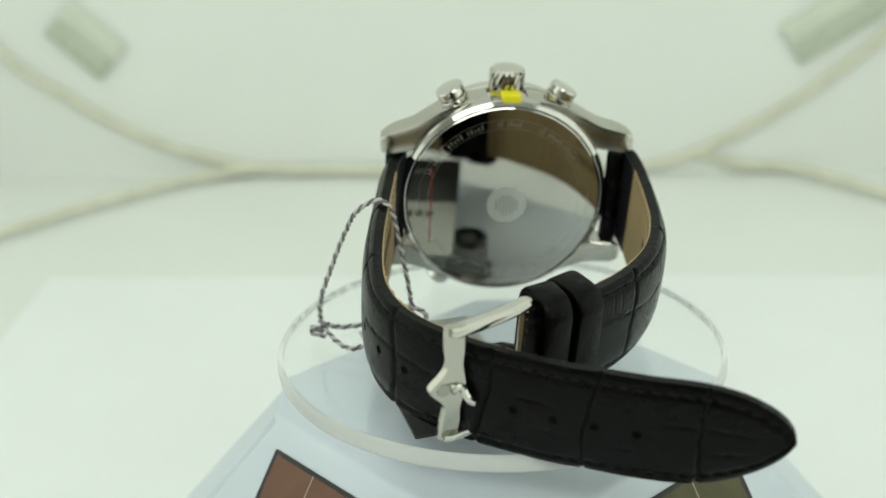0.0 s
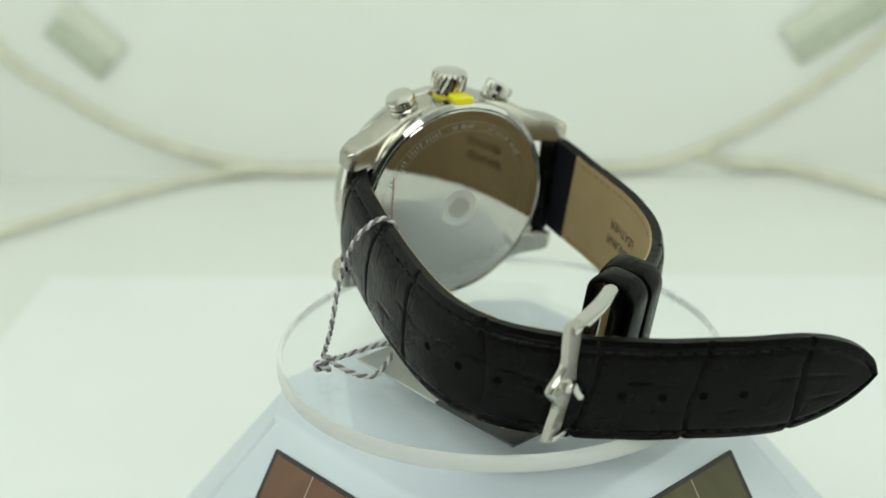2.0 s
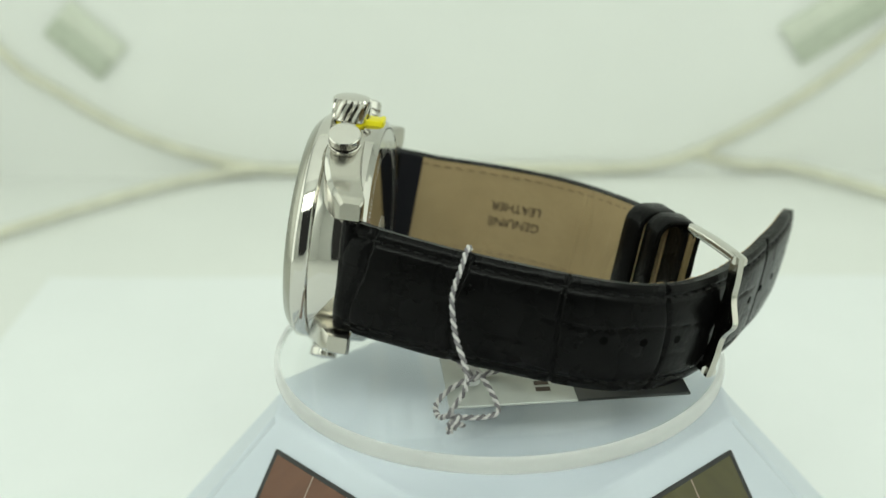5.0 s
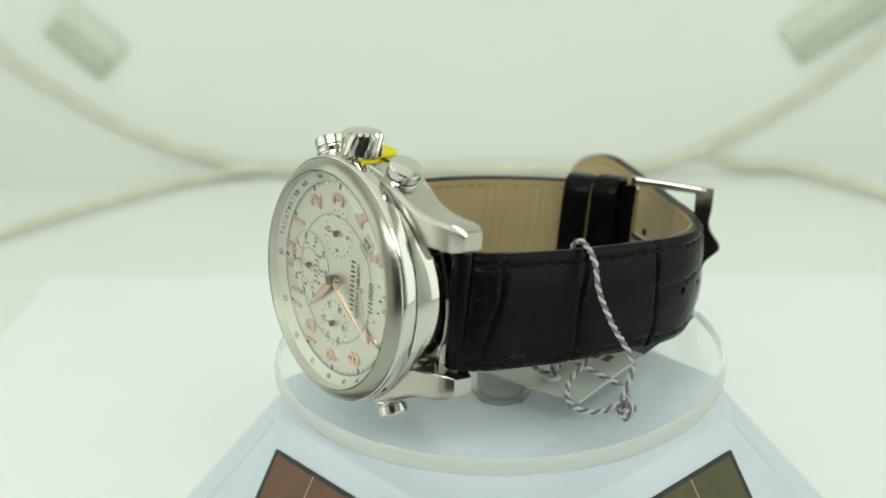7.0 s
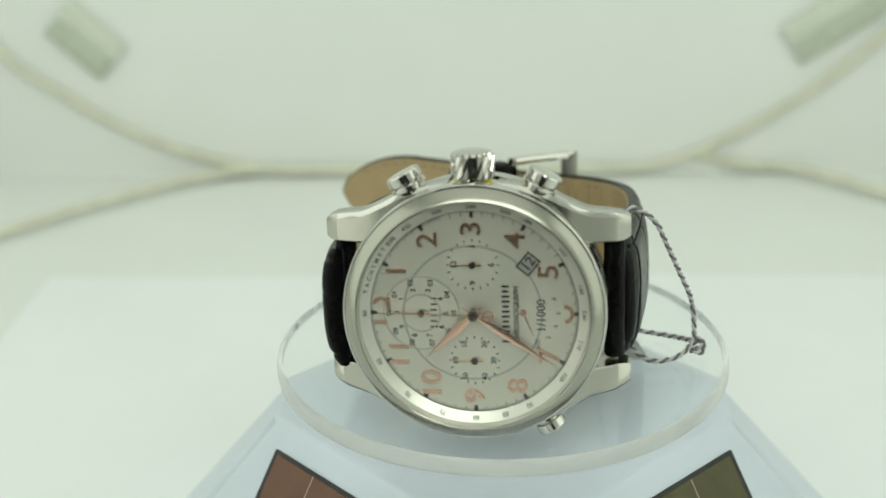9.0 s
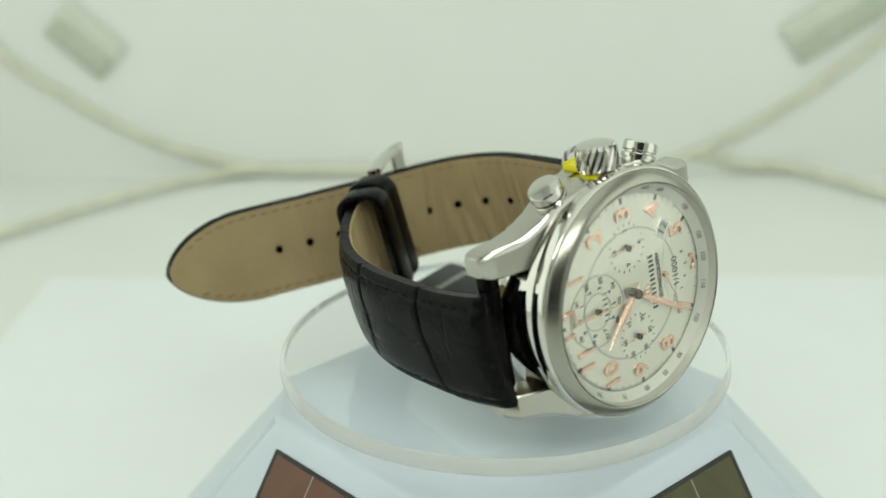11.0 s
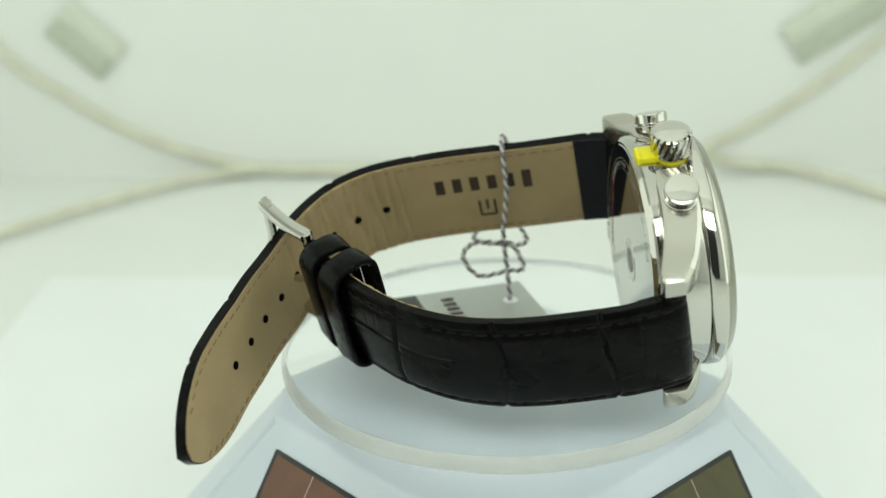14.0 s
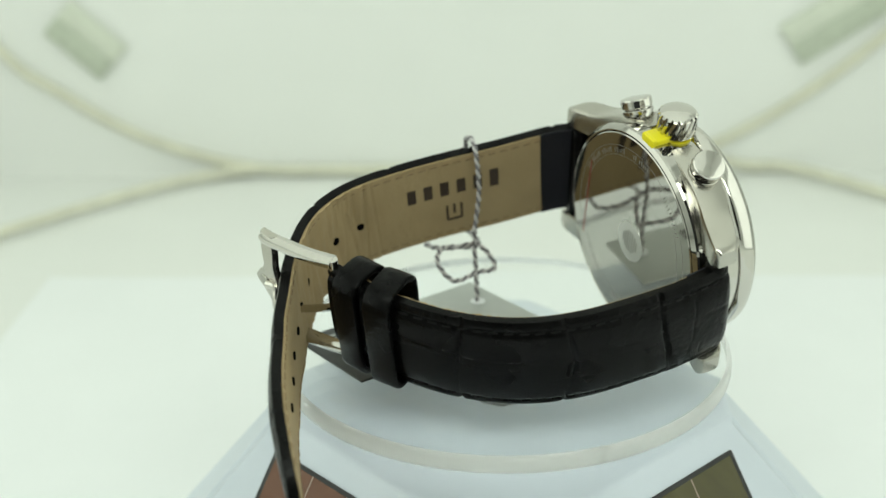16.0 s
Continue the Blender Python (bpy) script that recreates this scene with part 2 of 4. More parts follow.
def turntable_base():
    e = empty("solar_turntable", pose(0, 0, GROUND * MM))
    tagged(e, "white plastic solar turntable base with four sloping panels", "turntable")
    bm = bmesh.new()
    levels = [(71.5, 9.6, -49.6), (73.5, 10, -48), (44.4, 6.2, -13.2), (43.5, 6.0, -12.2), (42.4, 5.8, -11.9)]
    rings = [[bm.verts.new(v) for v in octagon(*l)] for l in levels]
    for a, b in zip(rings, rings[1:]):
        for i in range(8):
            bm.faces.new((a[i], a[(i + 1) % 8], b[(i + 1) % 8], b[i]))
    bm.faces.new(rings[0])
    bm.faces.new(rings[-1])
    moved(bm, Matrix.Translation((0, 0, -GROUND)))
    bmesh.ops.bevel(bm, geom=[ed for ed in bm.edges if abs(ed.verts[0].co.z - ed.verts[1].co.z) > 10], offset=1.2, segments=3, affect="EDGES")
    part("body", bm, PLASTIC, e)
    # panels, each in its own plane
    for k in range(4):
        az = -math.pi * 3 / 4 + k * math.pi / 2
        out = Vector((math.cos(az), math.sin(az), 0))
        u = Vector((-math.sin(az), math.cos(az), 0))
        mid_top = (43.5 + 6.0) / math.sqrt(2)
        mid_low = (73.5 + 10) / math.sqrt(2)
        v = (out * (mid_low - mid_top) + Vector((0, 0, -35.8))).normalized()
        n = v.cross(u)
        if n.z < 0:
            n = -n
        o = out * mid_top + Vector((0, 0, -12.2 - GROUND))
        x = u if u.cross(v).dot(n) > 0 else -u
        m = basis(x, v, n, o)
        fr = part("panel_frame", moved(box(0, 20.6, 0.1, 44.8, 31, 0.8, 0.2), m), BLACK, e, "black border round the solar panel")
        for j, (x0, x1) in enumerate(((-21.2, -9.6), (-9.3, 0.2), (0.5, 10.0), (10.3, 21.2))):
            cell = box((x0 + x1) / 2, 20.6, 0.5, x1 - x0, 29.4, 0.25)
            # the right front panel has its reflection painted as an olive tint
            olive = k == 1
            part("solar_cell", moved(cell, m), CELL_REFLECT if olive else CELL, fr, "brown glossy solar cell coloured by an olive reflection" if olive else "brown glossy solar cell", smooth=False)
            if j < 3:
                part("cell_line", moved(box(x1 + 0.15, 20.6, 0.5, 0.3, 29.4, 0.27), m), CELL_LINE, fr, "thin pale line between solar cells", smooth=False)
    hub = moved(lathe([(5.6, 0), (5.6, 1.0), (4.7, 1.2), (4.7, 8.2), (4.2, 8.9), (2.6, 8.9), (2.4, 7.4)], 8), Matrix.Rotation(radians(90), 4, "X"))
    part("drive_hub", moved(hub, Matrix.Translation((0, 0, -11.9 - GROUND))), DARK_CHROME, e, "polished eight-sided drive hub under the disc", angle=20)
    part("hub_socket", moved(box(0, 0, 0, 3.4, 3.4, 0.8, 0.2), pose(0, 0, -3.5 - GROUND)), BLACK, e, "dark square socket in the hub")
    return e


turntable_base()


# ---- rotating disc ----
def turntable_disc():
    e = empty("turntable_disc", pose(-0.0001, 0.0007, -0.0026))
    tagged(e, "round clear acrylic turntable disc with polished rim", "turntable disc")
    up = Matrix.Rotation(radians(90), 4, "X")
    plate = part("disc_plate", moved(lathe([(0.01, 0), (41.7, 0), (41.7, 3.2), (0.01, 3.2)], 160), up), ACRYLIC, e)
    plate.visible_shadow = False
    rim = part("disc_rim", moved(lathe([(41.7, 0.02), (42.0, 0.03), (42.35, 0.2), (42.6, 0.6), (42.7, 1.2), (42.7, 2.0), (42.6, 2.6), (42.35, 3.0), (42.0, 3.17), (41.7, 3.18)], 160, close=True), up), RIM, e, "cloudy polished rim of the disc")
    rim.visible_shadow = False
    return e


disc = turntable_disc()

# ---- the watch: x to twelve o'clock, y out of the dial, z to three o'clock ----
# it rests, settles a little, then tips over on its twelve o'clock side; the soft strap lags behind the case
SINK = -0.0006
WATCH = pose(-0.00007, 0.03477, 0.02347 + SINK, 11.258, 1.976, 7.333)
WATCH_FIRST = pose(0.00168, 0.03468, 0.02355 + SINK, 11.677, 3.052, 7.558)
WATCH_TIPPED = pose(0.00435, 0.03483, 0.02372 + SINK, 11.649, 16.391, 9.919)
CASE_FIRST = pose(-0.0008, 0.0338, 0.02225, 7.942, 2.943, 8.747)
CASE = pose(0.00012, 0.03436, 0.02304, 7.448, 1.579, 2.134)
CASE_TIPPED = pose(0.0052, 0.0340, 0.0224, 7.0, 15.6, 7.8)
CASE_POSES = [(0, CASE_FIRST), (4.2, CASE_FIRST), (6.3, CASE), (9.2, CASE), (11.3, pose(0.0002, 0.0333, 0.0225, 6.9, 7.6, 5.5)),
              (11.5, pose(0.0022, 0.0335, 0.02265, 8.0, 10.6, 5.6)), (12.5, CASE.lerp(CASE_TIPPED, 0.78)), (14, CASE_TIPPED), (16, CASE_TIPPED)]
STRAP_POSES = [(0, WATCH_FIRST), (4.2, WATCH_FIRST), (6.3, WATCH), (9.2, WATCH), (11.3, WATCH.lerp(WATCH_TIPPED, 0.62)),
               (11.5, WATCH.lerp(WATCH_TIPPED, 0.8)), (12, WATCH.lerp(WATCH_TIPPED, 0.95)), (12.5, WATCH_TIPPED), (16, WATCH_TIPPED)]


def between(poses, t):
    for (t0, a), (t1, b) in zip(poses, poses[1:]):
        if t <= t1:
            return a.lerp(b, (t - t0) / (t1 - t0))
    return poses[-1][1]


def case_at(t):
    return between(CASE_POSES, t)


def strap_at(t):
    return between(STRAP_POSES, t)


def dial_frame(clock, r, y, turn=None):
    """Place on the dial at an hour; text runs along z with its top to x. turn: degrees clockwise."""
    a = radians(clock * 30)
    o = Vector((r * math.cos(a), y, r * math.sin(a)))
    t = radians(turn if turn is not None else 0)
    up = Vector((math.cos(t), 0, math.sin(t)))
    right = Vector((-math.sin(t), 0, math.cos(t)))
    return basis(right, up, Vector((0, 1, 0)), o)


def flat_bar(x0, z0, x1, z1, w0, w1, y, h):
    a, b = Vector((x0, 0, z0)), Vector((x1, 0, z1))
    t = (b - a).normalized()
    s = Vector((-t.z, 0, t.x))
    bm = bmesh.new()
    lo = [bm.verts.new(p + Vector((0, y, 0))) for p in (a + s * w0 / 2, a - s * w0 / 2, b - s * w1 / 2, b + s * w1 / 2)]
    hi = [bm.verts.new(v.co + Vector((0, h, 0))) for v in lo]
    bm.faces.new(lo)
    bm.faces.new(hi)
    for i in range(4):
        bm.faces.new((lo[i], lo[(i + 1) % 4], hi[(i + 1) % 4], hi[i]))
    return bm


def ring(r0, r1, y, h, n=64, center=(0, 0, 0)):
    return lathe([(r0, y), (r1, y), (r1, y + h), (r0, y + h)], n, center, close=True)


def watch_dial(e):
    dial = part("dial", lathe([(0.01, -0.8), (18.6, -0.8), (18.6, 0), (0.01, 0)], 96), DIALM, e, "silver sunray chronograph dial")
    # minute track
    ticks = []
    for k in range(300):
        if k % 5 and not (125 < k < 300 or k < 60):
            continue
        a = k / 300 * 2 * math.pi
        long = 1.0 if k % 25 == 0 else (0.75 if k % 5 == 0 else 0.42)
        w = 0.6 if k % 25 == 0 else 0.12
        r1, r0 = 16.8, 16.8 - long
        ticks.append(flat_bar(r0 * math.cos(a), r0 * math.sin(a), r1 * math.cos(a), r1 * math.sin(a), w, w, 0.005, 0.02))
    part("minute_track", merge(*ticks), INK, dial, "black printed minute track", smooth=False)
    part("track_line", ring(16.78, 16.86, 0.005, 0.02, 96), INK, dial, "thin black printed circle")
    for h in (1, 2, 3, 4, 5, 7, 8, 9, 10, 11):
        bm = text_bm(str(h), 5.0, 0.35, 0.05)
        part("hour_numeral", moved(bm, dial_frame(h, 14.1, 0.2) @ Matrix.Diagonal((1.05, 0.92, 1, 1))), ROSE, dial, "applied rose gold hour numeral", smooth=False)
    # cut-off twelve and six
    def cut_curl(x, z, a0, a1):
        pts = [(x + 1.25 * math.cos(radians(a)), 0.2, z + 1.25 * math.sin(radians(a))) for a in range(a0, a1 + 1, 15)]
        return sweep([Vector(q) for q in pts], lambda i: rounded(0.62, 0.3, 0.1, 1), up=Vector((0, 1, 0)))
    part("hour_numeral", merge(cut_curl(15.0, 1.2, 20, 200), flat_bar(14.2, -1.6, 16.3, -1.6, 0.62, 0.62, 0.05, 0.3), flat_bar(13.9, 0.2, 13.9, 2.6, 0.55, 0.55, 0.05, 0.3)), ROSE, dial, "cut-off rose gold twelve", smooth=False)
    part("hour_numeral", cut_curl(-14.6, 0.0, 85, 275), ROSE, dial, "cut-off rose gold six", smooth=False)
    # big faint arc that joins the subdials
    part("dial_step", ring(11.0, 11.35, 0.0, 0.09, 96, (0.2, 0, 0)), RINGM, dial, "raised silver ring on the dial")

    def subdial(cx, cz, r, marks, size, hand, name, inner=None):
        """A small counter: plate, ticks, numerals, rings, post and hand."""
        s = part("subdial", lathe([(0.01, 0.0), (r, 0.0), (r, 0.06), (0.01, 0.06)], 56, (cx, 0, cz)), SUBDIAL, dial, name)
        n = 20
        ts = []
        for k in range(n):
            a = 2 * math.pi * k / n
            ts.append(flat_bar(cx + (r - 0.6) * math.cos(a), cz + (r - 0.6) * math.sin(a), cx + (r - 0.15) * math.cos(a), cz + (r - 0.15) * math.sin(a), 0.2, 0.2, 0.06, 0.02))
        if not inner:
            part("subdial_ticks", merge(*ts), INK, s, "black printed subdial ticks", smooth=False)
        for txt, clock, rr in marks:
            bm = text_bm(txt, size * 1.08, 0.03, 0.03)
            m = Matrix.Translation((cx, 0, cz)) @ dial_frame(clock, rr, 0.08)
            part("subdial_numeral", moved(bm, m), INK, s, "black printed subdial numeral", smooth=False)
        if inner:
            part("subdial_ring", ring(inner, inner + 0.22, 0.06, 0.1, 56, (cx, 0, cz)), RINGM, s)
            part("subdial_ring", ring(r - 0.05, r + 0.15, 0.0, 0.16, 56, (cx, 0, cz)), RINGM, s)
        a = radians(hand * 30)
        dx, dz = math.cos(a), math.sin(a)
        hb = flat_bar(cx - dx * 1.4, cz - dz * 1.4, cx + dx * (r - 0.7), cz + dz * (r - 0.7), 0.36, 0.12, 0.45, 0.12)
        part("hand_post", lathe([(0.01, 0.06), (0.55, 0.06), (0.55, 0.75), (0.01, 0.75)], 20, (cx, 0, cz)), BRONZE, s, "dark bronze post")
        part("subdial_hand", hb, ROSE, s, "small rose gold hand", smooth=False)
        return s

    subdial(0, 8.1, 4.4, (("12", 12, 3.0), ("3", 3, 3.0), ("6", 6, 3.0), ("9", 9, 3.0)), 1.25, 12, "small silver hour counter")
    subdial(0, -8.0, 4.3, (("60", 12, 3.1), ("10", 2, 3.2), ("20", 4, 3.2), ("30", 6, 3.1), ("40", 8, 3.2), ("50", 10, 3.2)), 1.15, 12, "small silver seconds counter")
    tw = [(("00", "01", "02", "03", "04", "05", "06", "07", "08", "09")[k], 1.2 * k, 5.3) for k in range(10)]
    tw += [(str(k), 1.2 * k, 4.0) for k in range(10)]
    subdial(8.5, 0, 6.1, tw, 1.1, 12, "silver double-ring chronograph counter at twelve", 3.0)
    # fan counter at six
    fan = bmesh.new()
    pts = [(-7.4, 0)] + [(-7.9 + 6.6 * math.cos(radians(180 + d)), 6.6 * math.sin(radians(180 + d))) for d in range(-78, 79, 6)]
    lo = [fan.verts.new((x, 0.0, z)) for x, z in pts]
    hi = [fan.verts.new((x, 0.06, z)) for x, z in pts]
    fan.faces.new(lo), fan.faces.new(hi)
    for i in range(len(pts)):
        fan.faces.new((lo[i], lo[(i + 1) % len(pts)], hi[(i + 1) % len(pts)], hi[i]))
    f = part("fan_counter", fan, SUBDIAL, dial, "fan-shaped silver counter at six")
    for txt, d in (("000", -66), ("2", -45), ("4", -22), ("6", 2), ("8", 27)):
        a = radians(180 - d)
        m = basis(Vector((0, 0, 1)), Vector((1, 0, 0)), Vector((0, 1, 0)), (-8.0 + 5.6 * math.cos(a), 0.08, 5.6 * math.sin(a)))
        part("subdial_numeral", moved(text_bm(txt, 1.15, 0.03), m), INK, f, "black printed subdial numeral", smooth=False)
    part("fraction_print", moved(text_bm("1/1000", 2.0, 0.03, 0.02), basis(Vector((0, 0, 1)), Vector((1, 0, 0)), Vector((0, 1, 0)), (-10.9, 0.09, -0.3))), INK, f, "black printed fraction", smooth=False)
    part("subdial_hand", merge(flat_bar(-8.0, 0.3, -9.6, -3.6, 0.34, 0.1, 0.4, 0.1), lathe([(0.01, 0.06), (0.5, 0.06), (0.5, 0.7), (0.01, 0.7)], 20, (-8.0, 0, 0.3))), ROSE, f, "small rose gold hand", smooth=False)
    # printed words
    part("word_print", moved(text_bm("CHRONOGRAPH", 1.25, 0.03, 0.02), basis(Vector((0, 0, 1)), Vector((1, 0, 0)), Vector((0, 1, 0)), (-6.9, 0.1, -0.2))), INK, dial, "black printed word", smooth=False)
    bars = [box(-5.15, 0.05, -4.7 + 0.84 * i, 1.25 - 0.2 * (i % 3 == 1), 0.03, 0.4) for i in range(12)]
    part("name_bars", merge(*bars), INK, dial, "dark printed name bars", smooth=False)
    part("maker_bars", merge(*[box(6.5, 0.09, -2.3 + 0.95 * i, 1.25 - 0.25 * (i > 0), 0.03, 0.26) for i in range(6)]), INK, dial, "dark printed maker bars", smooth=False)
    # date
    dm = basis(Vector((0.05, 0, 1)).normalized(), Vector((1, 0, -0.05)).normalized(), Vector((0, 1, 0)), (-8.9, 0, 8.3)) @ Matrix.Rotation(radians(-42), 4, "Z")
    part("date_window", moved(box(0, 0, 0.05, 2.9, 2.2, 0.1), dm), RINGM, dial, "grey date window", smooth=False)
    part("date_frame", moved(merge(box(0, 1.2, 0.08, 3.2, 0.22, 0.2), box(0, -1.2, 0.08, 3.2, 0.22, 0.2), box(1.5, 0, 0.08, 0.22, 2.6, 0.2), box(-1.5, 0, 0.08, 0.22, 2.6, 0.2)), dm), STEEL, dial, "steel frame of the date window", smooth=False)
    part("date_print", moved(text_bm("12", 2.3, 0.03, 0.03), dm @ Matrix.Translation((0, 0, 0.13))), INK, dial, "black date numeral", smooth=False)
    # hands
    def hand(clock, length, tail, w, y, name, mat_):
        a = radians(clock * 30)
        d = Vector((math.cos(a), 0, math.sin(a)))
        s = Vector((-d.z, 0, d.x))
        bm = bmesh.new()
        mid = length * 0.32
        lo = [d * -tail, d * mid + s * w, d * length, d * mid - s * w]
        top = [bm.verts.new(p + Vector((0, y, 0))) for p in lo]
        c0, c1 = bm.verts.new(d * -tail * 0.5 + Vector((0, y + 0.22, 0))), bm.verts.new(d * (length * 0.9) + Vector((0, y + 0.2, 0)))
        for q in ((top[0], top[1], c0), (top[1], c1, c0), (top[1], top[2], c1), (top[2], top[3], c1), (top[3], c0, c1), (top[3], top[0], c0)):
            bm.faces.new(q)
        bm.faces.new(top)
        part(name, bm, mat_, e, "faceted rose gold hand", smooth=False)
    hand(10.55, 10.8, 2.2, 0.85, 0.7, "hour_hand", ROSE)
    hand(7.1, 16.4, 2.6, 0.7, 1.0, "minute_hand", ROSE)
    sec = merge(flat_bar(15.6, 0.3, -3.2, -0.1, 0.13, 0.24, 1.35, 0.12), ring(0.7, 0.95, 1.35, 0.12, 28, (-2.4, 0, -0.05)))
    part("seconds_hand", sec, ROSE, e, "thin rose gold seconds hand", smooth=False)
    part("hand_post", lathe([(0.01, 0), (0.85, 0), (0.85, 1.7), (0.5, 1.9), (0.01, 1.9)], 24), BRONZE, e, "dark bronze hand post")
    # flange with tachymeter scale
    fl = part("flange", lathe([(16.95, 0.02), (18.45, 1.1), (18.78, 2.6), (18.78, -0.6), (16.95, -0.6)], 128, close=True), REHAUT, e, "silver inner flange with tachymeter scale")
    tilt = math.atan2(1.08, 1.5)
    for v in (65, 70, 75, 80, 85, 90, 100, 110, 120, 130, 150, 180, 200, 240, 300, 400, 500, 60):
        ck = 3600 / v / 5 % 12
        m = dial_frame(ck, 17.7, 0.6, ck * 30) @ Matrix.Rotation(tilt, 4, "X")
        part("scale_numeral", moved(text_bm(str(v), 1.15, 0.03, 0.02), m), INK, fl, "small black scale numeral", smooth=False)
    for i, ch in enumerate("TACHYMETER"):
        ck = 0.4 + 0.12 * i
        m = dial_frame(ck, 17.7, 0.6, ck * 30) @ Matrix.Rotation(tilt, 4, "X")
        part("scale_letter", moved(text_bm(ch, 1.15, 0.03, 0.02), m), INK, fl, "small black scale letter", smooth=False)


LUG = [(4.0, 20.9, 13.0, -1.2, -7.4), (9.0, 20.0, 12.4, -1.2, -7.6), (12.0, 19.0, 11.8, -1.3, -7.8), (15.0, 17.4, 11.2, -1.8, -8.2), (18.4, 15.8, 10.7, -3.0, -9.1),
       (21.6, 15.2, 10.5, -4.3, -10.1), (23.9, 14.8, 10.4, -5.5, -10.8), (25.1, 14.5, 10.4, -6.1, -10.9)]


def lug_stations():
    path, _ = smooth_path([(v, (t + b) / 2, (f + k) / 2) for v, t, b, f, k in LUG], 30)
    wide, _ = smooth_path([(v, t - b, f - k) for v, t, b, f, k in LUG], 30)
    return list(zip(path, wide))


def lug_body(sx, sz):
    """One lug, lofted along x: a broad flank, a bevel towards the dial, a blunt end."""
    bm = bmesh.new()
    rings = []
    st = lug_stations()
    for i, (c, w) in enumerate(st):
        a, b, d = w.y / 2, w.z / 2, min(0.75, w.y * 0.22)
        e = 0.25
        k = {1: 0.72, 2: 0.9, 3: 0.97}.get(len(st) - i, 1)
        sec = [(a, b - d), (a - d * 0.62, b - d * 0.62), (a - d, b), (-a + e, b), (-a, b - e), (-a, -b + e), (-a + e, -b), (a - 0.7, -b), (a - 0.2, -b + 0.2), (a, -b + 0.7)]
        rings.append([bm.verts.new((c.x * sx, c.z + q * k, (c.y + p * k) * sz)) for p, q in sec])
    m = len(rings[0])
    for a, b in zip(rings, rings[1:]):
        for k in range(m):
            bm.faces.new((a[k], a[(k + 1) % m], b[(k + 1) % m], b[k]))
    bm.faces.new(rings[0])
    bm.faces.new(rings[-1])
    return bm


def lug_bevel(sx, sz):
    """The polished strip that lies on the bevel."""
    st = lug_stations()[1:-3]
    bm = bmesh.new()
    rings = []
    for i, (c, w) in enumerate(st):
        a, b, d = w.y / 2, w.z / 2, min(0.75, w.y * 0.22)
        sec = [(a + 0.03, b - d * 0.98), (a - d * 0.3, b - d * 0.72), (a - d * 0.72, b - d * 0.3), (a - d * 0.98, b + 0.03), (a - d * 0.8, b - d * 0.8)]
        rings.append([bm.verts.new((c.x * sx, c.z + q, (c.y + p) * sz)) for p, q in sec])
    m = len(rings[0])
    for a, b in zip(rings, rings[1:]):
        for k in range(m):
            bm.faces.new((a[k], a[(k + 1) % m], b[(k + 1) % m], b[k]))
    bm.faces.new(rings[0])
    bm.faces.new(rings[-1])
    return bm


def knurled(r, h, n, depth, twist, bevel=0.4):
    """A fluted cap about z with slanting grooves."""
    bm = bmesh.new()
    m = n * 4
    levels = [(0, -bevel), (bevel, 0), (h * 0.35, 0), (h * 0.7, 0), (h - bevel, 0), (h, -bevel)]
    rings = []
    for z, dr in levels:
        rr = []
        for k in range(m):
            a = 2 * math.pi * k / m + twist * z / h
            g = -depth if (k % 4 == 0) and 0 < z < h else 0
            rr.append(bm.verts.new(((r + dr + g) * math.cos(a), (r + dr + g) * math.sin(a), z)))
        rings.append(rr)
    for a, b in zip(rings, rings[1:]):
        for k in range(m):
            bm.faces.new((a[k], a[(k + 1) % m], b[(k + 1) % m], b[k]))
    bm.faces.new(rings[0])
    top = [bm.verts.new((0.55 * v.co.x, 0.55 * v.co.y, h + 0.35)) for v in rings[-1]]
    for k in range(m):
        bm.faces.new((rings[-1][k], rings[-1][(k + 1) % m], top[(k + 1) % m], top[k]))
    bm.faces.new(top)
    return bm


def cyl_z(profile, n=36):
    return moved(lathe(profile, n), Matrix.Rotation(radians(90), 4, "X"))


BACK_TILT = -2.7


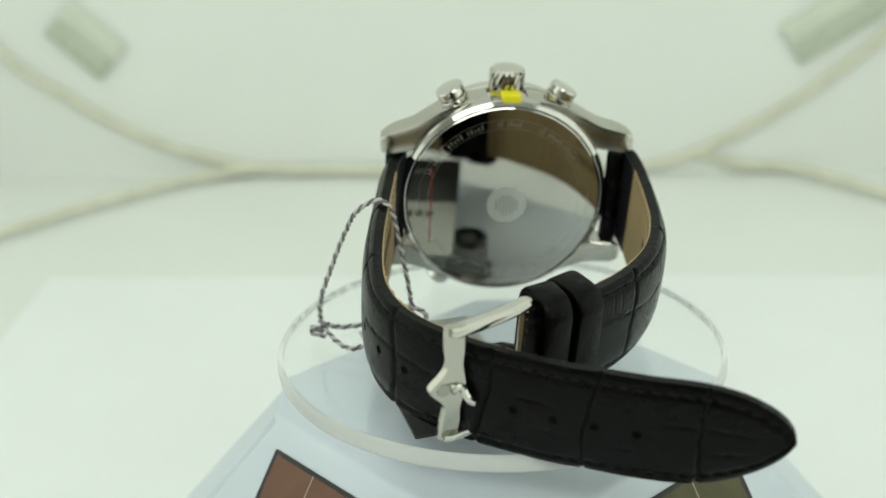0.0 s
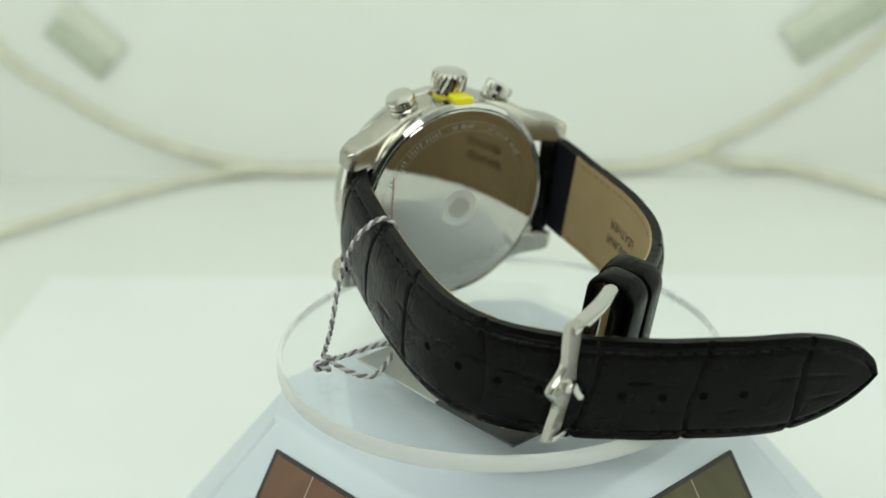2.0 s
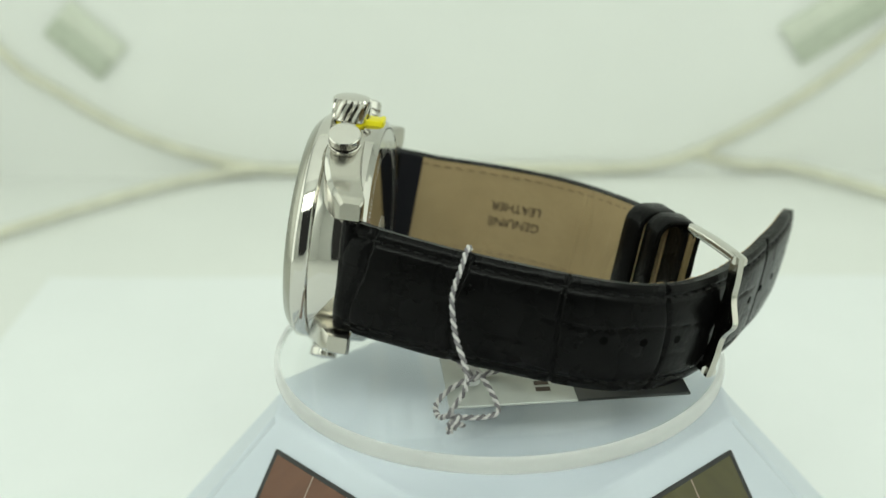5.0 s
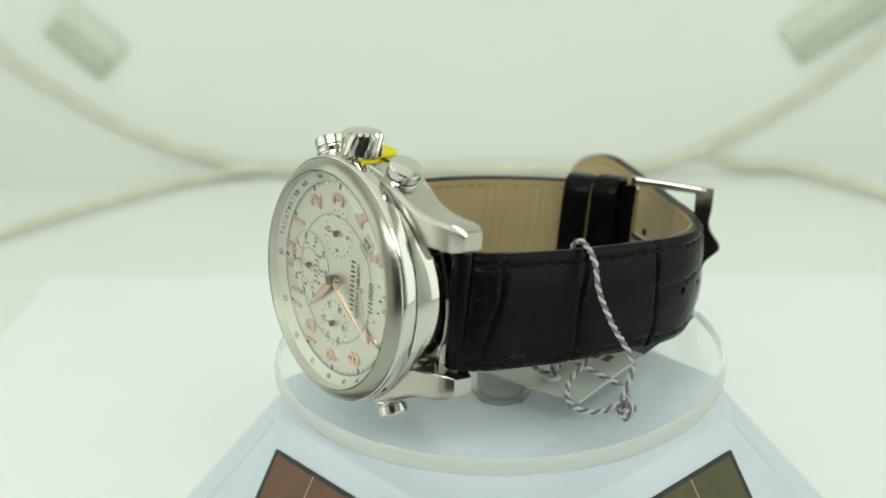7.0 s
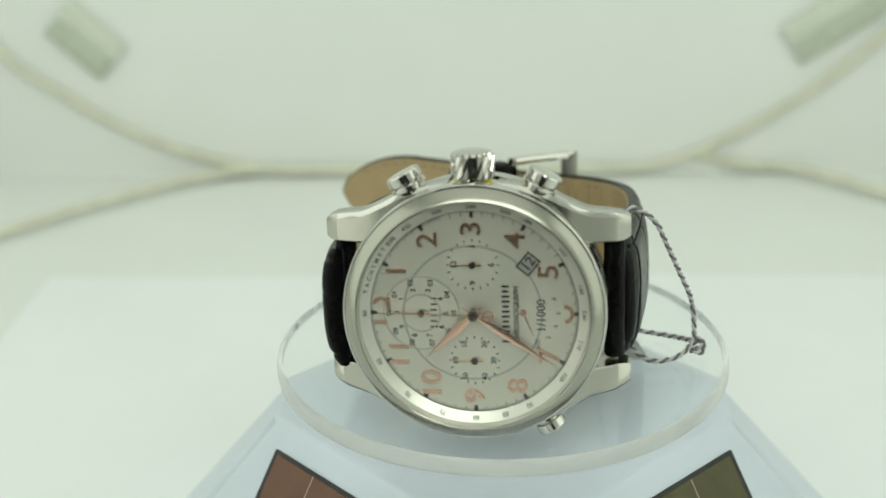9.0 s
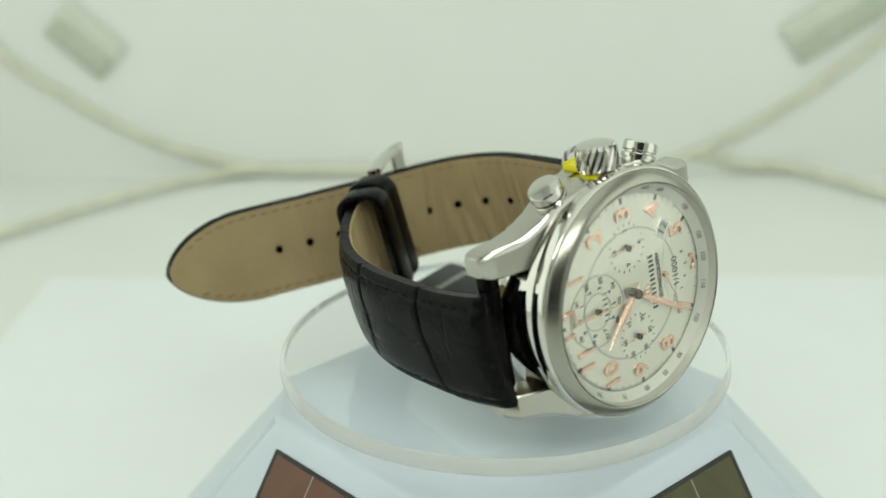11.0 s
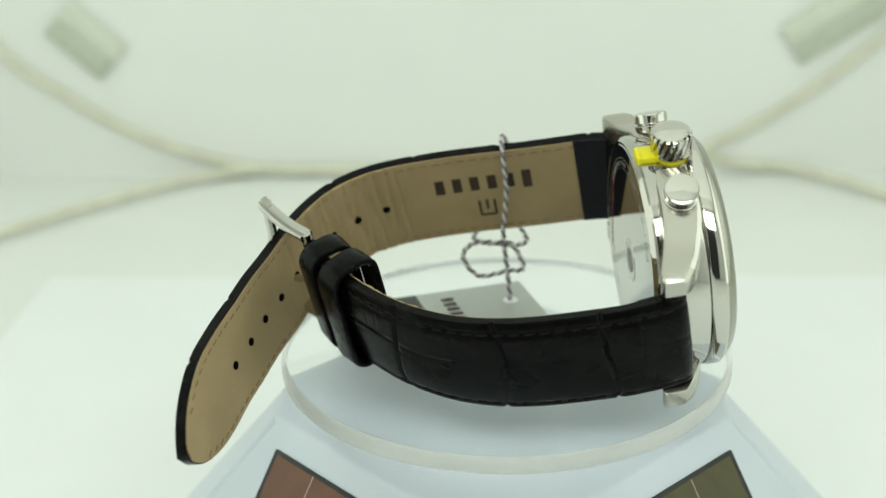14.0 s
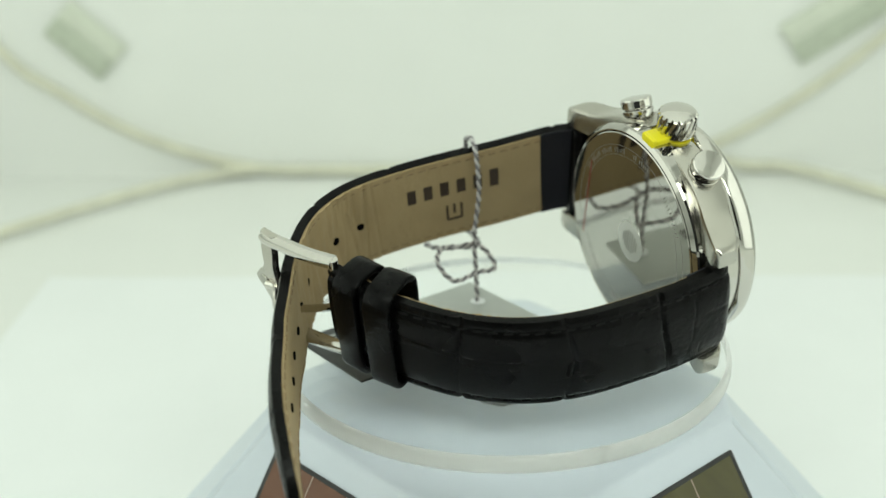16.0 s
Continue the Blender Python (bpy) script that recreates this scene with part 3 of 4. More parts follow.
def watch_case(e):
    body = [(18.3, -9.2), (20.5, -9.2), (20.85, -9.0), (20.95, -8.6), (20.95, -6.2), (20.95, -1.6), (20.5, -0.9), (18.3, -0.9)]
    case = part("case", lathe(body, 128), STEEL, e, "polished steel chronograph case")
    part("bezel", lathe([(20.0, -0.75), (20.95, -0.7), (20.95, 1.6), (20.75, 1.95), (19.9, 2.75), (19.25, 3.25), (19.0, 3.34), (18.85, 3.22), (18.8, 2.9), (18.8, -0.8)], 128, close=True), BRUSHED, e, "brushed steel bezel")
    part("bezel_ring", lathe([(20.4, -1.3), (21.1, -1.3), (21.3, -1.05), (21.4, -0.5), (21.4, 0.9), (21.3, 1.35), (21.15, 1.55), (20.98, 1.6), (20.98, -1.0)], 128, close=True), STEEL, e, "polished step under the bezel")
    part("crystal", lathe([(0.01, 3.6), (9, 3.55), (15, 3.45), (17.8, 3.3), (18.75, 3.1), (18.75, 3.25), (17.8, 3.46), (15, 3.6), (9, 3.7), (0.01, 3.75)], 96), GLASS, e, "clear domed watch glass").visible_shadow = False
    ringb = part("back_ring", lathe([(19.65, -10.4), (19.8, -10.75), (20.05, -10.85), (20.75, -10.3), (20.98, -9.9), (20.98, -7.4), (19.65, -7.4)], 128, (-0.3, 0, 0), close=True), MIRROR, e, "polished steel ring round the case back", angle=20)
    ringb.matrix_basis = pose(0, 0, 0, BACK_TILT, 0, 0)
    back = part("case_back", lathe([(0.01, -10.9), (19.4, -10.9), (19.6, -10.75), (19.6, -8.0), (0.01, -8.0)], 128, (-0.3, 0, 0)), MIRROR, e, "mirror-polished steel case back", angle=8)
    back.matrix_basis = pose(0, 0, 0, BACK_TILT, 0, 0)
    part("film_sticker", lathe([(0.01, -10.96), (4.0, -10.96), (4.0, -10.88), (0.01, -10.88)], 48, (0.4, 0, -1.2)), STICKER, back, "round clear film sticker")
    bars = [box(0.4 + dx, -11.0, -1.2, 0.36, 0.05, l) for dx, l in ((-2.1, 2.0), (-1.4, 3.4), (-0.7, 4.4), (0.0, 4.4), (0.7, 4.4), (1.4, 3.4), (2.1, 2.0))]
    part("sticker_print", merge(*bars), ENGRAVE, back, "fine grey printed bars", smooth=False)
    # engraved writing round the rim, kept as bars
    eng = [ring(17.15, 17.22, -10.92, 0.03, 96, (-0.3, 0, 0)), ring(15.3, 15.36, -10.92, 0.03, 96, (-0.3, 0, 0))]
    for c0, c1, n in ((1.1, 2.3, 14), (2.7, 3.3, 8), (3.6, 5.4, 20), (6.6, 8.2, 18), (8.7, 10.6, 22)):
        for i in range(n):
            a = radians(30 * (c0 + (c1 - c0) * i / n))
            if i % 6 == 5:
                continue
            r1 = 16.75 - 0.2 * (i % 3)
            eng.append(flat_bar(15.75 * math.cos(a) - 0.3, 15.75 * math.sin(a), r1 * math.cos(a) - 0.3, r1 * math.sin(a), 0.2, 0.34, -10.92, 0.04))
    tagged(part("engraving", merge(*eng), ENGRAVE, back, smooth=False), "fine engraved marks round the rim", kind="stuff")
    # a reflected red line, modelled as a thin painted bar
    part("red_reflection", box(-15.0, -10.92, -1.0, 0.2, 0.05, 17), RED, back, "thin red reflection painted on the case back", smooth=False)
    for sx in (-1, 1):
        for sz in (-1, 1):
            lug = part("lug", lug_body(sx, sz), SATIN, e, "curved brushed steel lug", angle=38)
            part("lug_bevel", lug_bevel(sx, sz), STEEL, lug, "polished bevel of the lug", angle=50)
    for sx in (-1, 1):
        part("spring_bar", moved(cyl_z([(0.01, -11), (0.7, -11), (0.7, 11), (0.01, 11)], 16), Matrix.Translation((22.4 * sx, -8.7, 0))), STEEL, e)
        part("strap_fold", moved(cyl_z([(0.01, -10.0), (1.5, -10.0), (1.75, -9.6), (1.75, 9.6), (1.5, 10.0), (0.01, 10.0)], 28), Matrix.Translation((22.4 * sx, -8.7, 0))), LEATHER, e, "black leather folded round the spring bar")
    # crown and its guard
    crown = part("crown", moved(knurled(3.55, 4.3, 18, 0.6, 0.55), Matrix.Translation((0, -3.2, 21.4))), STEEL, e, "fluted polished steel crown")
    part("crown_groove", moved(cyl_z([(0.01, 0.5), (3.1, 0.5), (3.1, 3.8), (0.01, 3.8)], 32), Matrix.Translation((0, -3.2, 21.4))), BLACK, crown, "dark filling of the crown flutes")
    part("crown_tube", moved(cyl_z([(0.01, 0), (2.0, 0), (2.0, 2.4), (0.01, 2.4)], 28), Matrix.Translation((0, -3.2, 19.2))), STEEL, e)
    g = merge(moved(cyl_z([(2.1, 0), (3.1, 0), (3.1, 0.9), (2.1, 0.9)], 36), Matrix.Translation((0, -3.2, 20.35))),
              box(0.2, -7.0, 21.6, 3.9, 4.6, 1.3, 0.35), box(0.3, -9.0, 21.2, 3.7, 1.0, 2.5, 0.35))
    part("crown_guard", g, YELLOW, e, "bright yellow plastic crown guard")
    # pushers
    for cl in (2.07, 3.93, 8.0):
        a = radians(30 * cl)
        d = Vector((math.cos(a), 0, math.sin(a)))
        t = Vector((-d.z, 0, d.x))
        m = basis(t, d.cross(t), d, d * (21.9 if cl < 6 else 21.6) + Vector((0, -4.2, 0)))
        s = 1.0 if cl < 6 else 0.86
        pr = [(0.01, -4), (2.5, -4), (2.5, 0.3), (2.9, 0.35), (2.95, 0.95), (2.85, 1.05), (2.4, 1.1), (2.4, 1.35), (2.8, 1.4), (2.9, 1.55), (2.9, 2.85), (2.75, 3.1), (2.3, 3.2), (0.01, 3.3)]
        p = part("pusher", moved(cyl_z([(r * s, h) for r, h in pr], 40), m), STEEL, e, "round polished steel pusher", angle=22)
        part("pusher_ring", moved(cyl_z([(0.01, 0.95), (2.45 * s, 0.95), (2.45 * s, 1.14), (0.01, 1.14)], 32), m), BLACK, p, "dark groove of the pusher")


# ---- strap ----
SIX = [(-23.2, -7.4), (-24.1, -9.6), (-25.4, -13), (-26.6, -20), (-28.2, -30), (-29.5, -40), (-30.1, -50), (-29.3, -57), (-26.6, -63.2), (-22, -68.3), (-15.5, -73), (-9, -76.6),
       (-3, -79.9), (3.3, -82.7), (9.2, -85.4), (17, -88.3), (25, -90.7), (31.5, -92.4)]
TWELVE = [(22.9, -7.2), (23.3, -9.4), (23.6, -15), (23.2, -25), (22, -36), (19, -45.5), (13.8, -53.5), (7, -60), (-0.5, -64.8), (-7.5, -67.8)]


class Strap:
    def __init__(self, pts, side, n, w0, w1, rise, lift):
        self.path, self.length = smooth_path([(x, y, 0) for x, y in pts], n)
        self.rise, self.lift = rise, lift
        self.n, self.side, self.w0, self.w1 = n, side, w0, w1

    def at(self, s):
        f = max(0, min(self.n - 1.001, s / self.length * (self.n - 1)))
        i = int(f)
        p = self.path[i].lerp(self.path[i + 1], f - i) + Vector((0, 0, self.rise * max(0, s / self.length - 0.15) + self.lift * max(0, (s / self.length - 0.62) / 0.38) ** 1.3))
        t = (self.path[i + 1] - self.path[i]).normalized()
        o = Vector((-t.y, t.x, 0)) * self.side
        return p, t, o

    def width(self, s):
        return self.w0 + (self.w1 - self.w0) * min(1, s / (self.length * 0.75))


def strap_tip(st, s, tip):
    """Half width, narrowed to a pointed end over the last millimetres."""
    w = st.width(s) / 2
    d = st.length - s
    if tip and d < 18:
        w *= max(0.006, (1 - (1 - d / 18) ** 1.9)) ** 0.6
    return w


def strap_pad(st, s, tip):
    """Height of the padding: full near the lugs, thin towards a pointed end."""
    pad = 2.1 if s < 30 else max(1.25, 2.1 - (s - 30) * 0.03)
    return pad * min(1.0, 0.3 + 0.7 * (st.length - s) / 16) if tip else pad


def strap_piece(st, scales, tip):
    """Padded outer leather with embossed scales: a grid over length and width."""
    bm = bmesh.new()
    rnd = random.Random(len(scales))
    cracks = []
    for k in range(22):
        q = rnd.uniform(-0.85, 0.5)
        cracks.append((rnd.uniform(3, st.length - 8), q, q + rnd.uniform(0.15, 0.5)))
    ns, nw = st.n * 3, 52
    top, bot = [], []
    for i in range(ns):
        s = st.length * i / (ns - 1)
        p, t, o = st.at(s)
        half = strap_tip(st, s, tip)
        pad = strap_pad(st, s, tip)
        rt, rb = [], []
        for k in range(nw + 1):
            q = 2 * k / nw - 1
            z = q * half
            fold = math.sqrt(max(0.0, 1 - max(0.0, 1 - s / 2.6) ** 2))
            h = 0.55 + pad * (1 - abs(q) ** 3.2) ** 0.8
            # grooves across and along between the scales
            g = 0
            for c, bend, ph in scales:
                d = abs(s - c - bend * math.sin(q * 2.2 + ph) - 0.25 * noise.noise((c, q * 3, 0)))
                g = max(g, math.exp(-(d / 0.38) ** 2))
            for zz in (-0.3, 0.22):
                d = abs(q - zz - 0.05 * math.sin(s * 0.25)) * half
                on = max(0.0, min(1.0, 2.2 * noise.noise((s * 0.11, zz * 7, 5))))
                g = max(g, 0.6 * on * math.exp(-(d / 0.3) ** 2))
            for c, q0, q1 in cracks:
                if q0 < q < q1:
                    d = abs(s - c - 0.5 * noise.noise((c, q * 2.5, 1)))
                    g = max(g, 0.2 * math.exp(-(d / 0.2) ** 2))
            de = (1 - abs(q)) * half
            g = max(g, 0.85 * math.exp(-((de - 1.9) / 0.42) ** 2))
            h -= 0.5 * g
            h += 0.04 * noise.noise((s * 0.35, z * 0.35, 9)) * (1 - abs(q))
            rt.append(bm.verts.new(p + o * (h * fold - 0.6 * (1 - fold)) + Vector((0, 0, z))))
            rb.append(bm.verts.new(p + o * -1.05 + Vector((0, 0, z * 0.975))))
        top.append(rt)
        bot.append(rb)
    for i in range(ns - 1):
        for k in range(nw):
            bm.faces.new((top[i][k], top[i + 1][k], top[i + 1][k + 1], top[i][k + 1]))
            bm.faces.new((bot[i][k], bot[i][k + 1], bot[i + 1][k + 1], bot[i + 1][k]))
        bm.faces.new((top[i][0], bot[i][0], bot[i + 1][0], top[i + 1][0]))
        bm.faces.new((top[i][nw], top[i + 1][nw], bot[i + 1][nw], bot[i][nw]))
    for i in (0, ns - 1):
        for k in range(nw):
            bm.faces.new((top[i][k], top[i][k + 1], bot[i][k + 1], bot[i][k]))
    return bm


# creases across the lining of the long strap: place, slant, depth
CREASES = [(43.6, 0.3, 0.26), (45.9, -0.4, 0.3), (48.1, 0.6, 0.12), (51.3, -0.2, 0.16), (53.5, 0.5, 0.12), (55.7, -0.6, 0.18), (58.4, 0.4, 0.14), (60.7, -0.3, 0.18),
           (63.6, 0.7, 0.12), (66.5, -0.5, 0.15), (69.9, 0.3, 0.1), (73.6, -0.4, 0.1), (78.1, 0.5, 0.08), (85.1, 0.4, 0.07), (93.1, -0.5, 0.06)]


def strap_sheet(st, s0, s1, d0, d1, inset, tip, wrinkle=0.0):
    """A thin layer on the inner side, from depth d0 to d1."""
    bm = bmesh.new()
    n, nw = max(8, int((s1 - s0) / (0.25 if wrinkle else 0.8))), 16
    rows = []
    for i in range(n + 1):
        s = s0 + (s1 - s0) * i / n
        p, t, o = st.at(s)
        half = strap_tip(st, s, tip) - inset
        rr = []
        for d in (d0, d1):
            line = []
            for k in range(nw + 1):
                q = 2 * k / nw - 1
                dd = d
                if d == d1 and wrinkle:
                    m = math.exp(-((s - 60) / 14) ** 2)
                    dd += wrinkle * m * abs(noise.noise((s * 0.42, q * 0.7, 2))) * 1.5
                    for c, slant, deep in CREASES:
                        w = s - c - slant * q - 0.5 * noise.noise((q * 1.6, c, 4))
                        dd -= deep * math.exp(-(w / 0.3) ** 2) * (0.6 + 0.8 * abs(noise.noise((q * 1.1, c, 8))))
                        dd += 0.5 * deep * math.exp(-((w - 0.8) / 0.6) ** 2)
                line.append(bm.verts.new(p - o * dd + Vector((0, 0, q * half))))
            rr.append(line)
        rows.append(rr)
    for a, b in zip(rows, rows[1:]):
        for k in range(nw):
            bm.faces.new((a[0][k], a[0][k + 1], b[0][k + 1], b[0][k]))
            bm.faces.new((a[1][k], b[1][k], b[1][k + 1], a[1][k + 1]))
        bm.faces.new((a[0][0], b[0][0], b[1][0], a[1][0]))
        bm.faces.new((a[0][nw], a[1][nw], b[1][nw], b[0][nw]))
    for r in (rows[0], rows[-1]):
        for k in range(nw):
            bm.faces.new((r[0][k], r[1][k], r[1][k + 1], r[0][k + 1]))
    return bm


def strap_stitches(st, s0, s1, out, inset, step, r, tip):
    bms = []
    s = s0
    while s < s1:
        for sg in (-1, 1):
            half = strap_tip(st, s, tip) - inset
            if half < 1.5:
                continue
            p, t, o = st.at(s)
            c = p + o * (0.2 + 0.57 * strap_pad(st, s, tip) if out > 0 else out) + Vector((0, 0, sg * half))
            bms.append(moved(box(0, 0, 0, step * 0.62, r * 2, r * 1.6, r * 0.5, 1), basis(t, o, t.cross(o), c)))
        s += step
    return merge(*bms)


def strap_hole(st, s, z=0.0):
    p, t, o = st.at(s)
    top = 0.58 + strap_pad(st, s, True)
    a = cyl_z([(0.01, -1.58), (0.75, -1.58), (0.75, top), (0.01, top)], 18)
    return moved(a, basis(t, o.cross(t), o, p + Vector((0, 0, z))))


def strap_print(st, s, z0, bm):
    """Bends flat writing onto the inner side; its top points down the dial's nine o'clock way."""
    p, t, o = st.at(s)
    flip = 1 if t.cross(Vector((0, 0, -1))).dot(-o) > 0 else -1
    for v in bm.verts:
        x, y, z = v.co
        p, t, o = st.at(s + flip * x)
        v.co = p - o * (1.31 + z) + Vector((0, 0, z0 - y))
    return bm


def watch_strap(e):
    six = Strap(SIX, -1, 220, 20.2, 19.8, 4.9, 3.4)
    twl = Strap(TWELVE, 1, 140, 20.2, 19.8, 6.0, 0.0)
    # outward side check: away from the middle of the ring
    for st in (six, twl):
        p, t, o = st.at(20)
        if o.dot(p - Vector((0, -35, 0))) < 0:
            st.side = -st.side
    sc6 = [(5.0 + 17.4 * k, (0.9, -0.7, 0.5, -1.0)[k % 4], k * 1.7) for k in range(8)]
    sc12 = [(14.2 + 17.8 * k, (0.8, -0.9, 0.6)[k % 3], k * 1.3) for k in range(4)]
    long = part("long_strap", strap_piece(six, sc6, True), LEATHER, e, "black embossed leather strap with pointed end")
    part("lining", strap_sheet(six, 8.8, six.length - 0.45, 1.0, 1.3, 0.45, True, 0.75), LINING, long, "tan leather lining with creases")
    part("inner_leather", strap_sheet(six, 0.9, 8.8, 1.0, 1.45, 0.3, False), INNER, long, "black leather turned in at the lugs")
    part("stitching", strap_stitches(six, 4, six.length - 4, 1.4, 1.9, 2.5, 0.24, True), THREAD, long, "black edge stitching", smooth=False)
    part("lining_stitching", strap_stitches(six, 9.2, six.length - 4, -1.34, 1.6, 2.4, 0.15, True), TAN_THREAD, long, "tan edge stitching", smooth=False)
    short = part("short_strap", strap_piece(twl, sc12, False), LEATHER, e, "black embossed leather strap with buckle")
    part("lining", strap_sheet(twl, 8.3, twl.length - 7, 1.0, 1.3, 0.45, False, 0.35), LINING, short, "tan leather lining")
    part("inner_leather", strap_sheet(twl, 0.9, 8.3, 1.0, 1.45, 0.3, False), INNER, short, "black leather turned in at the lugs")
    part("stitching", strap_stitches(twl, 4, twl.length - 14, 1.4, 1.9, 2.5, 0.24, False), THREAD, short, "black edge stitching", smooth=False)
    part("lining_stitching", strap_stitches(twl, 8.8, twl.length - 9, -1.34, 1.6, 2.4, 0.15, False), TAN_THREAD, short, "tan edge stitching", smooth=False)
    # holes at an even step along the long strap
    near = lambda x, y: min((((six.at(q * 0.25)[0] - Vector((x, y, 0))).xy.length, q * 0.25) for q in range(int(six.length * 4))))[1]
    s0, s8 = near(-29.6, -53.8), near(9.2, -85.4)
    for k in range(9):
        part("strap_hole", strap_hole(six, s0 + (s8 - s0) / 8 * k), HOLE, long, "round punched hole")
    # printing inside
    words = merge(moved(text_bm("GENUINE", 2.65, 0.06), Matrix.Translation((0, 1.7, 0.02))), moved(text_bm("LEATHER", 2.65, 0.06), Matrix.Translation((0, -1.7, 0.02))))
    part("lining_print", strap_print(twl, 29.4, 0.3, words), PRINT, short, "dark printed words", smooth=False)
    for i in range(6):
        part("maker_bar", strap_print(six, 27.2, 2.6, box(-8.6 + 3.45 * i, 0, 0.03, 1.8, 4.2 if i == 0 else 3.3, 0.06)), PRINT, long, "dark printed maker bar", smooth=False)
    bell = merge(box(0, 5.4, 0.03, 0.55, 2.4, 0.06), box(-1.5, 6.0, 0.03, 0.5, 3.4, 0.06), box(1.5, 6.0, 0.03, 0.5, 3.4, 0.06), box(0, 7.9, 0.03, 3.4, 0.5, 0.06))
    part("maker_mark", strap_print(six, 27.2, 2.6, bell), PRINT, long, "small dark printed emblem", smooth=False)
    # keepers on the short strap
    for s, w, extra, lab in ((twl.length - 11.4, 5.2, 4.2, "open black leather keeper loop"), (twl.length - 5.2, 5.0, 3.4, "open black leather keeper loop")):
        p, t, o = twl.at(s)
        half = twl.width(s) / 2 + 0.9
        lo, hi = -1.8 - extra, 2.9
        sect = rounded(hi - lo, 2 * half, 3.0, 6)
        path = [p + o * (a + (hi + lo) / 2) + Vector((0, 0, b)) for a, b in sect]
        bm = bmesh.new()
        rings = []
        for i in range(len(path)):
            q = path[i]
            tn = (path[(i + 1) % len(path)] - path[i - 1]).normalized()
            nn = t.cross(tn).normalized()
            rings.append([bm.verts.new(q + t * x + nn * y) for x, y in rounded(w, 1.3, 0.5, 2)])
        for i in range(len(rings)):
            a, b = rings[i], rings[(i + 1) % len(rings)]
            for k in range(len(a)):
                bm.faces.new((a[k], a[(k + 1) % len(a)], b[(k + 1) % len(a)], b[k]))
        part("keeper_loop", bm, LEATHER, e, lab)
    # buckle: a flat bar with a diamond boss outside the long strap, two arms, a tongue through the fifth hole
    p, t, o = twl.at(twl.length - 0.5)
    hw = 10.5
    bk = empty("buckle")
    bk.parent = e
    tagged(bk, "polished steel pin buckle")
    sb = near(-17.2, -71.8)
    pc, t6, o6 = six.at(sb)
    pc = Vector((pc.x, pc.y, p.z)) + o6 * 3.0
    # the bar lies flat in the plane of the arms, which stand out from the long strap
    t6 = (p - pc).normalized().lerp(t6, 0.22).normalized()
    o6 = Vector((t6.y, -t6.x, 0))
    bm = bmesh.new()
    rows = []
    n = 44
    for i in range(n + 1):
        z = -hw - 0.9 + (2 * hw + 1.8) * i / n
        mid = math.exp(-(z / 2.3) ** 2)
        dip = math.exp(-((abs(z) - 4.6) / 1.6) ** 2)
        a0, a1 = -1.9 - 2.6 * mid + 0.3 * dip, 1.6 + 0.5 * mid - 0.2 * dip
        bow = 0.7 * (1 - (z / hw) ** 2)
        rows.append([bm.verts.new(pc + t6 * a + o6 * (h + bow) + Vector((0, 0, z))) for a, h in
                     ((a0, 0.15), (a0 + 0.3, 0.75), (a1 - 0.3, 0.75), (a1, 0.15), (a1, -0.45), (a0, -0.45))])
    for a, b in zip(rows, rows[1:]):
        for k in range(6):
            bm.faces.new((a[k], a[(k + 1) % 6], b[(k + 1) % 6], b[k]))
    bm.faces.new(rows[0])
    bm.faces.new(rows[-1])
    part("bar_plate", bm, SATIN, bk, "flat polished steel bar with diamond boss", angle=25)
    for sg in (-1, 1):
        zz = Vector((0, 0, sg * (hw + 0.1)))
        arm = [p + zz, p.lerp(pc, 0.4) + zz + o6 * 0.6, pc + t6 * 0.6 + zz + o6 * 0.3, pc - t6 * 0.9 + zz + o6 * 0.2]
        path, _ = smooth_path(arm, 20)
        part("arm", sweep(path, lambda i: rounded(2.6, 1.5, 0.45, 2)), STEEL, bk, "rounded steel buckle arm")
    part("buckle_bar", moved(cyl_z([(0.01, -hw - 0.8), (0.9, -hw - 0.8), (0.9, hw + 0.8), (0.01, hw + 0.8)], 18), Matrix.Translation(p)), STEEL, bk)
    h4, t4, o4 = six.at(s0 + (s8 - s0) / 8 * 4)
    part("tongue", tube([p, h4 - o4 * 2.2 + t4 * 0.6, h4 + o4 * 2.4, pc + t6 * 1.0 + o6 * 1.5, pc - t6 * 0.9 + o6 * 1.9], 0.75, 30, 10), STEEL, bk, "steel buckle tongue through a hole")
    part("emblem", moved(cyl_z([(0.01, 0), (1.3, 0), (1.2, 0.22), (0.01, 0.22)], 24), basis(t6, o6.cross(t6), o6, pc - t6 * 1.9 + o6 * 1.4)), BRUSHED, bk, "engraved round emblem")


def wristwatch():
    e = empty("wristwatch", CASE_FIRST)
    tagged(e, "steel chronograph wristwatch with black leather strap on turntable", "watch")
    watch_case(e)
    built = set(e.children)
    watch_dial(e)
    for ob in set(e.children) - built:
        ob.matrix_basis = pose(0, 0.0007, 0)
    watch_strap(e)
    return e


watch = wristwatch()
strap_parts = [ob for ob in watch.children if ob.name.split(".")[0] in ("long_strap", "short_strap", "keeper_loop", "buckle")]


# ---- tag and cord, lying on the disc ----
def cord(points, r=0.42, pitch=2.4):
    """Two strands twisted round each other."""
    path, L = smooth_path(points, max(40, int(L_est(points) / 0.35)))
    out = []
    for ph in (0, math.pi):
        strand = []
        for i, p in enumerate(path):
            a = path[max(0, i - 1)]
            b = path[min(len(path) - 1, i + 1)]
            t = (b - a).normalized()
            s = t.cross(Vector((0.21, 0.13, 0.97))).normalized()
            u = s.cross(t)
            w = ph + 2 * math.pi * L * i / (len(path) - 1) / pitch
            strand.append(p + s * r * 0.62 * math.cos(w) + u * r * 0.62 * math.sin(w))
        out.append(sweep(strand, lambda i: circle(r * 0.68, 6)))
    return out


